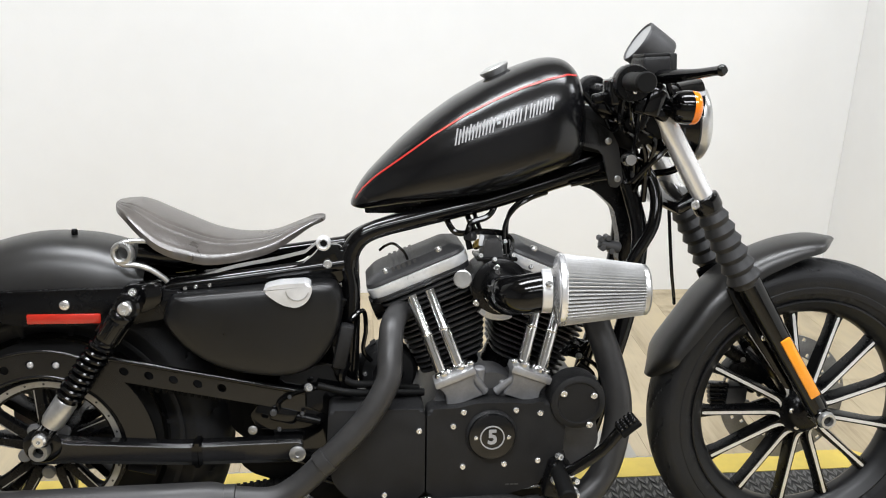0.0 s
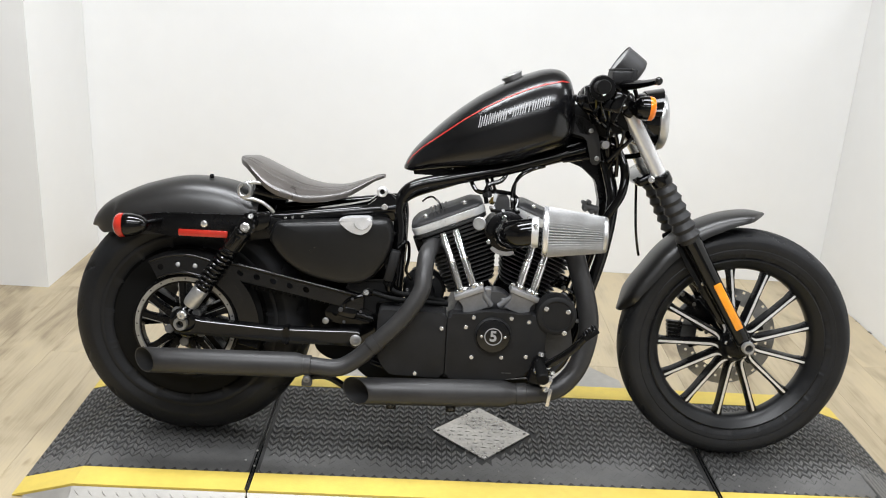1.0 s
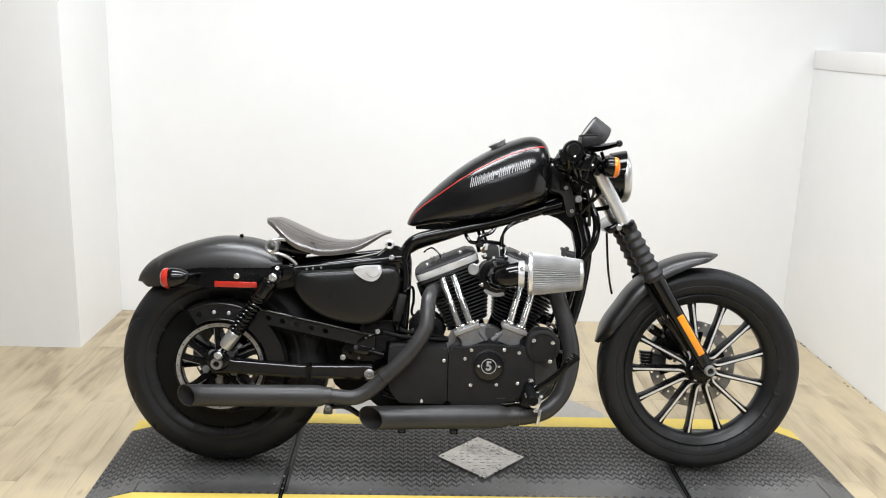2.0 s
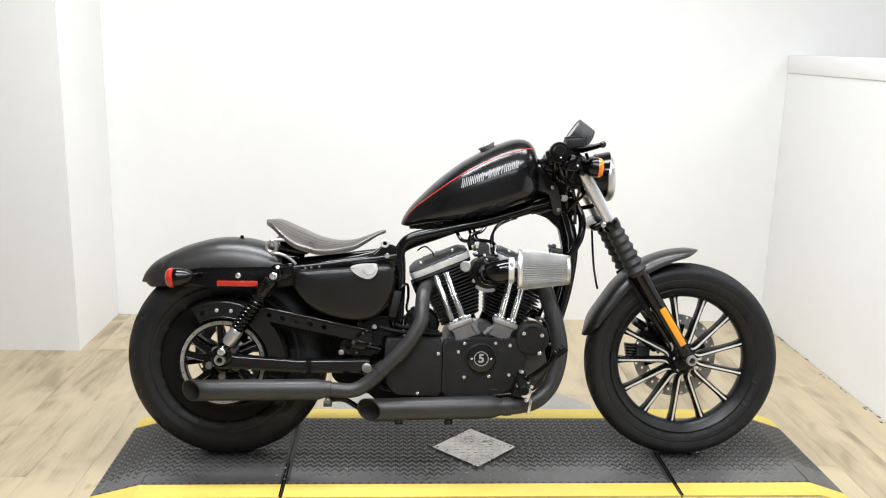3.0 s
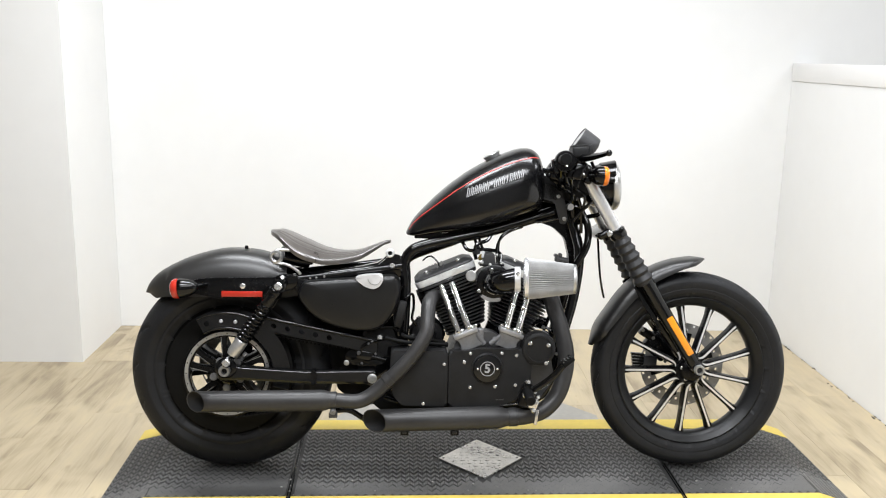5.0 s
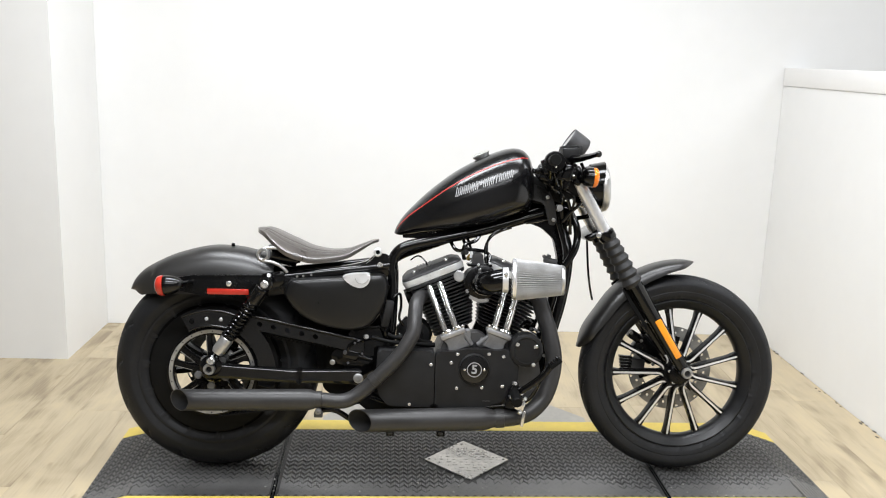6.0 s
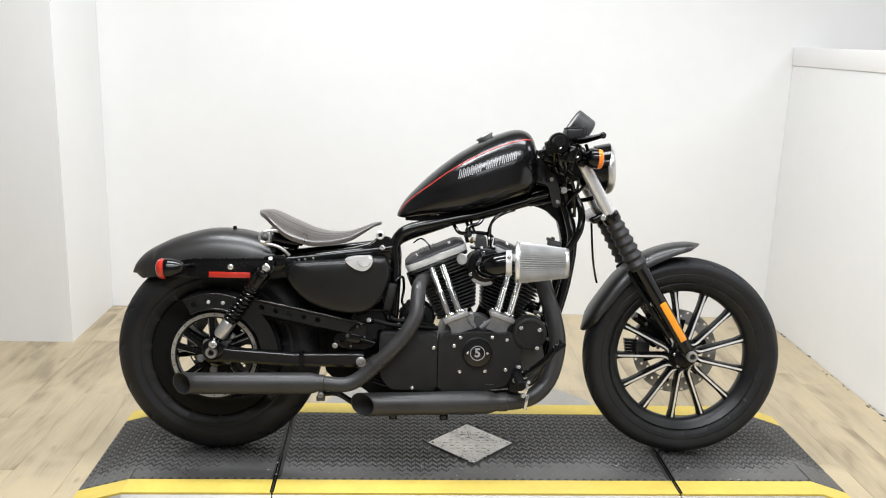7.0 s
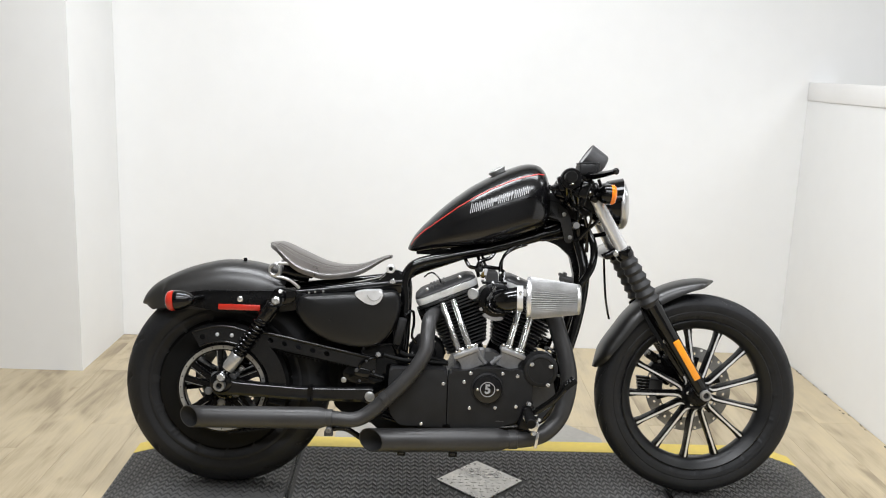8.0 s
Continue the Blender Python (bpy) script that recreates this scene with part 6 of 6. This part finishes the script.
# handlebar and controls
bar = part("handlebar", tube(B(), [(1.023, -0.36, 0.990), (1.034, -0.28, 0.990), (1.050, -0.20, 0.987), (1.068, -0.12, 0.974), (1.072, -0.05, 0.968), (1.083, 0.05, 0.968), (1.09, 0.12, 0.965), (1.092, 0.20, 0.968), (1.094, 0.28, 0.966), (1.095, 0.36, 0.964)], 0.0125, 16), GLOSS, bike, "low black handlebar")
for sgn in (-1, 1):
    g = part("grip", lathe(B(), [(0.013, 0), (0.0155, 0.004), (0.0155, 0.10), (0.016, 0.104), (0.0168, 0.112), (0.0168, 0.12), (0.015, 0.123), (0.001, 0.123)], (1.034 if sgn < 0 else 1.092, sgn * 0.245, 0.978 - sgn * 0.012), (-0.1 if sgn < 0 else 0.005, sgn, 0), 24), RUBBER, bar, "black rubber grip")
    part("switch_housing", lathe(B(), [(0.016, 0), (0.030, 0.003), (0.0325, 0.010), (0.0325, 0.024), (0.031, 0.025), (0.031, 0.027), (0.0325, 0.028), (0.0325, 0.042), (0.030, 0.048), (0.016, 0.049)], (1.048 if sgn < 0 else 1.092, sgn * 0.19, 0.977 - sgn * 0.010), (-0.1 if sgn < 0 else 0.005, sgn, 0), 24), SATIN, bar)
    bm = B()
    block(bm, (1.100, sgn * 0.150, 1.017), (0.052, 0.075, 0.034), (0, -3, 0), 0.007, 3)
    block(bm, (1.131, sgn * 0.150, 1.018), (0.014, 0.062, 0.044), (0, -3, 0), 0.004)
    block(bm, (1.098, sgn * 0.150, 1.036), (0.046, 0.068, 0.006), (0, -3, 0), 0.002)
    if sgn < 0:
        part("master_cylinder", bm, WRINKLE, bar, "black brake reservoir")
    else:
        bm.free()
    dl = 0.0 if sgn < 0 else 0.035
    dz = 0.0 if sgn < 0 else -0.03
    tube(bm := B(), [(x + dl, sgn * y, z + dz, r) for x, y, z, r in ((1.098, 0.165, 0.997, 0.0135), (1.120, 0.215, 1.000, 0.0118), (1.136, 0.275, 1.004, 0.0088), (1.147, 0.33, 1.009, 0.0078), (1.151, 0.343, 1.010, 0.0098), (1.153, 0.35, 1.010, 0.006))], 0.008, 12)
    part("hand_lever", bm, GLOSS, bar, "black hand lever")
    bm = B()
    block(bm, (1.075 + dl, sgn * 0.172, 0.997 + dz), (0.055, 0.026, 0.026), (0, 8, 0), 0.006)
    block(bm, (1.085 + dl * 0.6, sgn * 0.215, 0.955 + dz), (0.03, 0.036, 0.05), (0, 20, 0), 0.007)
    part("lever_bracket", bm, GLOSS, bar)
    # front turn signal
    ts = part("front_turn_signal", lathe(B(), [(0.008, -0.030), (0.020, -0.028), (0.0275, -0.020), (0.0305, -0.008), (0.0315, 0.002), (0.0315, 0.005), (0.029, 0.007)], (1.173, sgn * 0.145, 0.944), (1, 0, -0.05), 28), GLOSS, bike, "gloss black bullet turn signal")
    part("lens", lathe(B(), [(0.030, 0.005), (0.031, 0.007), (0.0305, 0.016), (0.026, 0.021), (0.012, 0.025), (0.001, 0.0255)], (1.173, sgn * 0.145, 0.944), (1, 0, -0.05), 28), SIGNAL, ts, "amber signal lens")
    part("stalk", rod(B(), (1.15, sgn * 0.15, 0.936), (1.12, sgn * 0.10, 0.95), 0.008), GLOSS, ts)
    bm = B()
    rod(bm, (1.085, sgn * 0.04, 0.968), (1.09, sgn * 0.04, 0.93), 0.014, 0.016, 16)
    part("riser", bm, SATIN, bar)

for x, y, z in ((1.045, -0.235, 0.972), (1.066, -0.225, 1.003), (1.098, -0.165, 0.962), (1.118, -0.135, 0.948), (1.09, -0.125, 0.905), (1.07, -0.105, 0.938), (1.12, -0.19, 1.000), (1.055, -0.10, 0.918), (1.105, -0.10, 0.868), (1.118, -0.10, 0.905)):
    bolt((x, y, z), 0.0042, 0.005, bar, (0.1, -1, 0.3), material=CHROME)

# switch boxes, clamps and cable ends round the throttle
for name, c, size, turn, mt in (("switch_box", (1.070, -0.205, 0.948), (0.034, 0.040, 0.030), 12, SATIN), ("throttle_pulley", (1.026, -0.185, 0.972), (0.030, 0.050, 0.046), -8, GLOSS),
                                ("brake_switch", (1.112, -0.140, 0.978), (0.030, 0.030, 0.022), 20, GLOSS), ("cable_end", (1.098, -0.120, 0.925), (0.022, 0.030, 0.046), 24, SATIN),
                                ("clamp_cap", (1.078, -0.060, 0.985), (0.040, 0.070, 0.018), 10, GLOSS), ("cable_end", (1.010, -0.150, 0.960), (0.030, 0.024, 0.018), -14, SATIN)):
    bm = B()
    block(bm, c, size, (0, turn, 0), 0.005, 3)
    part(name, bm, mt, bar)

# horn and coil bracket beside the steering head
plate_o = rounded([(0.990, 0.922), (1.029, 0.913), (1.060, 0.893), (1.073, 0.868), (1.085, 0.802), (1.075, 0.786), (1.060, 0.789), (1.041, 0.858), (0.990, 0.871)], 0.008)
cbk = part("coil_bracket", slab(B(), plate_o, -0.070, -0.060, 0.002), DULL, bike, "flat black coil bracket")
bolt((1.052, -0.069, 0.877), 0.0065, 0.005, cbk, material=DISC)
bolt((1.073, -0.069, 0.805), 0.0065, 0.005, cbk, material=DISC)
bm = B()
block(bm, (1.025, -0.02, 0.898), (0.085, 0.10, 0.085), (0, 10, 0), 0.014, 3)
part("ignition_coil", bm, PLASTIC, cbk)
part("ignition_switch", lathe(B(), [(0.013, 0), (0.013, 0.02), (0.010, 0.024), (0.001, 0.024)], (1.085, -0.09, 0.845), Y, 20), CHROME, bike)
bm = B()
rod(bm, (1.050, -0.05, 0.676), (1.092, -0.045, 0.664), 0.0095, 0.0115, 14, 0.002)
for x, z in ((1.052, 0.684), (1.056, 0.666), (1.066, 0.686), (1.074, 0.660)):
    rod(bm, (x, -0.06, z), (x, -0.035, z), 0.006, 0.006, 8, 0.001)
part("horn_nut", bm, GREYCAST, bike)
GD = Vector((-0.83, 0, 0.557))
# the black casing takes a lighter grey to stand in for its sheen
gauge = part("speedometer", lathe(B(), [(0.010, -0.067), (0.027, -0.066), (0.0385, -0.061), (0.0415, -0.056), (0.0428, -0.03), (0.0432, -0.004), (0.0438, 0.0), (0.0425, 0.003), (0.039, 0.003), (0.0385, 0.0)], (1.127, 0.01, 1.0645), GD, 40), GREYCAST, bike, "round black speedometer, casing greyed for its sheen, with grey dial")
part("dial", lathe(B(), [(0.0385, -0.002), (0.0385, 0.0006), (0.001, 0.0008)], (1.127, 0.01, 1.0645), GD, 40), DIAL, gauge, "pale grey dial glass")
part("gauge_stem", rod(B(), (1.135, 0.01, 1.03), (1.115, 0.01, 0.97), 0.014, 0.016, 14), SATIN, gauge)
bm = B()
block(bm, (1.105, -0.02, 0.912), (0.095, 0.19, 0.085), (0, -25, 0), 0.022, 3)
part("wiring_cover", bm, PLASTIC, bike)
bm = B()
block(bm, (1.137, -0.12, 0.933), (0.026, 0.03, 0.03), (0, 30, 0), 0.007)
part("connector", bm, GLOSS, bike)
bm = B()
block(bm, (1.04, -0.10, 0.945), (0.045, 0.03, 0.035), (0, 15, 0), 0.008)
part("connector", bm, GLOSS, bike)

# cables and hoses
for pts, r in (([(1.06, -0.22, 0.975), (1.075, -0.17, 0.92), (1.09, -0.11, 0.86), (1.10, -0.07, 0.80), (1.06, -0.06, 0.805), (0.985, -0.06, 0.792)], 0.0045),
               ([(1.07, -0.18, 0.985), (1.10, -0.13, 0.93), (1.115, -0.09, 0.87), (1.115, -0.06, 0.80), (1.12, -0.045, 0.74)], 0.005),
               ([(1.065, -0.20, 0.97), (1.06, -0.15, 0.93), (1.05, -0.10, 0.90), (1.03, -0.08, 0.95)], 0.005),
               ([(1.190, -0.04, 0.750), (1.192, -0.055, 0.68), (1.197, -0.06, 0.62), (1.208, -0.05, 0.57), (1.218, -0.03, 0.545)], 0.0036),
               ([(0.945, -0.05, 0.782), (0.915, -0.06, 0.772), (0.885, -0.06, 0.758), (0.866, -0.06, 0.735), (0.862, -0.06, 0.70), (0.866, -0.07, 0.655)], 0.0042),
               ([(0.94, -0.055, 0.776), (0.905, -0.065, 0.765), (0.874, -0.068, 0.745), (0.856, -0.07, 0.71), (0.858, -0.078, 0.66)], 0.0042),
               ([(0.742, -0.05, 0.74), (0.750, -0.06, 0.716), (0.768, -0.065, 0.699), (0.814, -0.065, 0.702), (0.853, -0.06, 0.698)], 0.0058),
               ([(0.782, -0.04, 0.745), (0.790, -0.055, 0.722), (0.801, -0.06, 0.702)], 0.0055),
               ([(0.797, -0.04, 0.75), (0.803, -0.05, 0.726), (0.812, -0.055, 0.702)], 0.0045),
               ([(0.842, -0.05, 0.765), (0.836, -0.06, 0.745), (0.822, -0.065, 0.730), (0.792, -0.07, 0.719), (0.785, -0.075, 0.694), (0.789, -0.08, 0.67)], 0.006),
               ([(0.853, -0.06, 0.70), (0.872, -0.07, 0.686), (0.868, -0.08, 0.662)], 0.004),
               ([(1.15, -0.10, 0.99), (1.163, -0.10, 0.958), (1.172, -0.10, 0.924), (1.187, -0.10, 0.896), (1.170, -0.10, 0.880), (1.142, -0.10, 0.850), (1.125, -0.095, 0.833), (1.10, -0.08, 0.80)], 0.0055),
               ([(1.03, -0.22, 0.965), (1.04, -0.18, 0.925), (1.065, -0.13, 0.90), (1.11, -0.10, 0.87), (1.125, -0.08, 0.82), (1.13, -0.06, 0.76)], 0.006),
               ([(1.045, -0.21, 0.96), (1.065, -0.17, 0.915), (1.10, -0.12, 0.90), (1.13, -0.11, 0.88), (1.125, -0.09, 0.83), (1.11, -0.06, 0.78)], 0.0045),
               ([(1.00, -0.07, 0.965), (1.03, -0.085, 0.93), (1.07, -0.095, 0.905), (1.09, -0.09, 0.86), (1.10, -0.08, 0.81)], 0.006),
               ([(1.086, -0.08, 0.842), (1.105, -0.085, 0.846), (1.125, -0.085, 0.838), (1.135, -0.08, 0.815)], 0.003),
               ([(0.618, -0.04, 0.662), (0.630, -0.05, 0.673), (0.645, -0.055, 0.677), (0.664, -0.06, 0.662), (0.672, -0.065, 0.645)], 0.0026),
               ([(0.555, -0.14, 0.47), (0.545, -0.14, 0.44), (0.56, -0.13, 0.41)], 0.008)):
    tube(bm := B(), pts, r, 8)
    part("cable", bm, GLOSS, bike)


# ---------------------------------------------------------------- the plank floor
PW, PL, T = 0.182, 1.22, 0.006
floor = part("floor", block(B(), (0.8, -1.9, FLOOR - T - 0.02), (8.3, 6.6, 0.04)), WOOD, smooth=0)
tagged(floor, "pale wood-look plank flooring", "floor", kind="structure")
bm = B()
block(bm, (0, 0, -T / 2), (PW - 0.0007, PL - 0.0008, T), bevel=0.0004, segments=1)
plank_me = finish("plank", bm, WOOD, 0)
rng = random.Random(4)
i0, i1 = -14, 10
for i in range(i0, i1):
    x = 0.82 + (i + 0.5) * PW
    y = BACK - 0.002 - PL * (rng.random() * 0.95 + 0.05)
    ylow = -0.9
    ys = [(y + (BACK - 0.002 - y) / 2, (BACK - 0.002 - y) / PL)]
    while y > ylow:
        ys.append((y - PL / 2, 1.0))
        y -= PL
    for yc, sc_ in ys:
        wide = min(PW, RIGHT - 0.004 - (x - PW / 2))
        if wide < 0.02:
            continue
        if x - PW / 2 < LEFT and yc > 0.943 + PL / 2:
            continue
        p = new("plank", plank_me)
        p.parent = floor
        p.matrix_basis = Matrix.Translation((x - (PW - wide) / 2, yc, FLOOR)) @ Matrix.Diagonal((wide / PW, sc_, 1, 1))
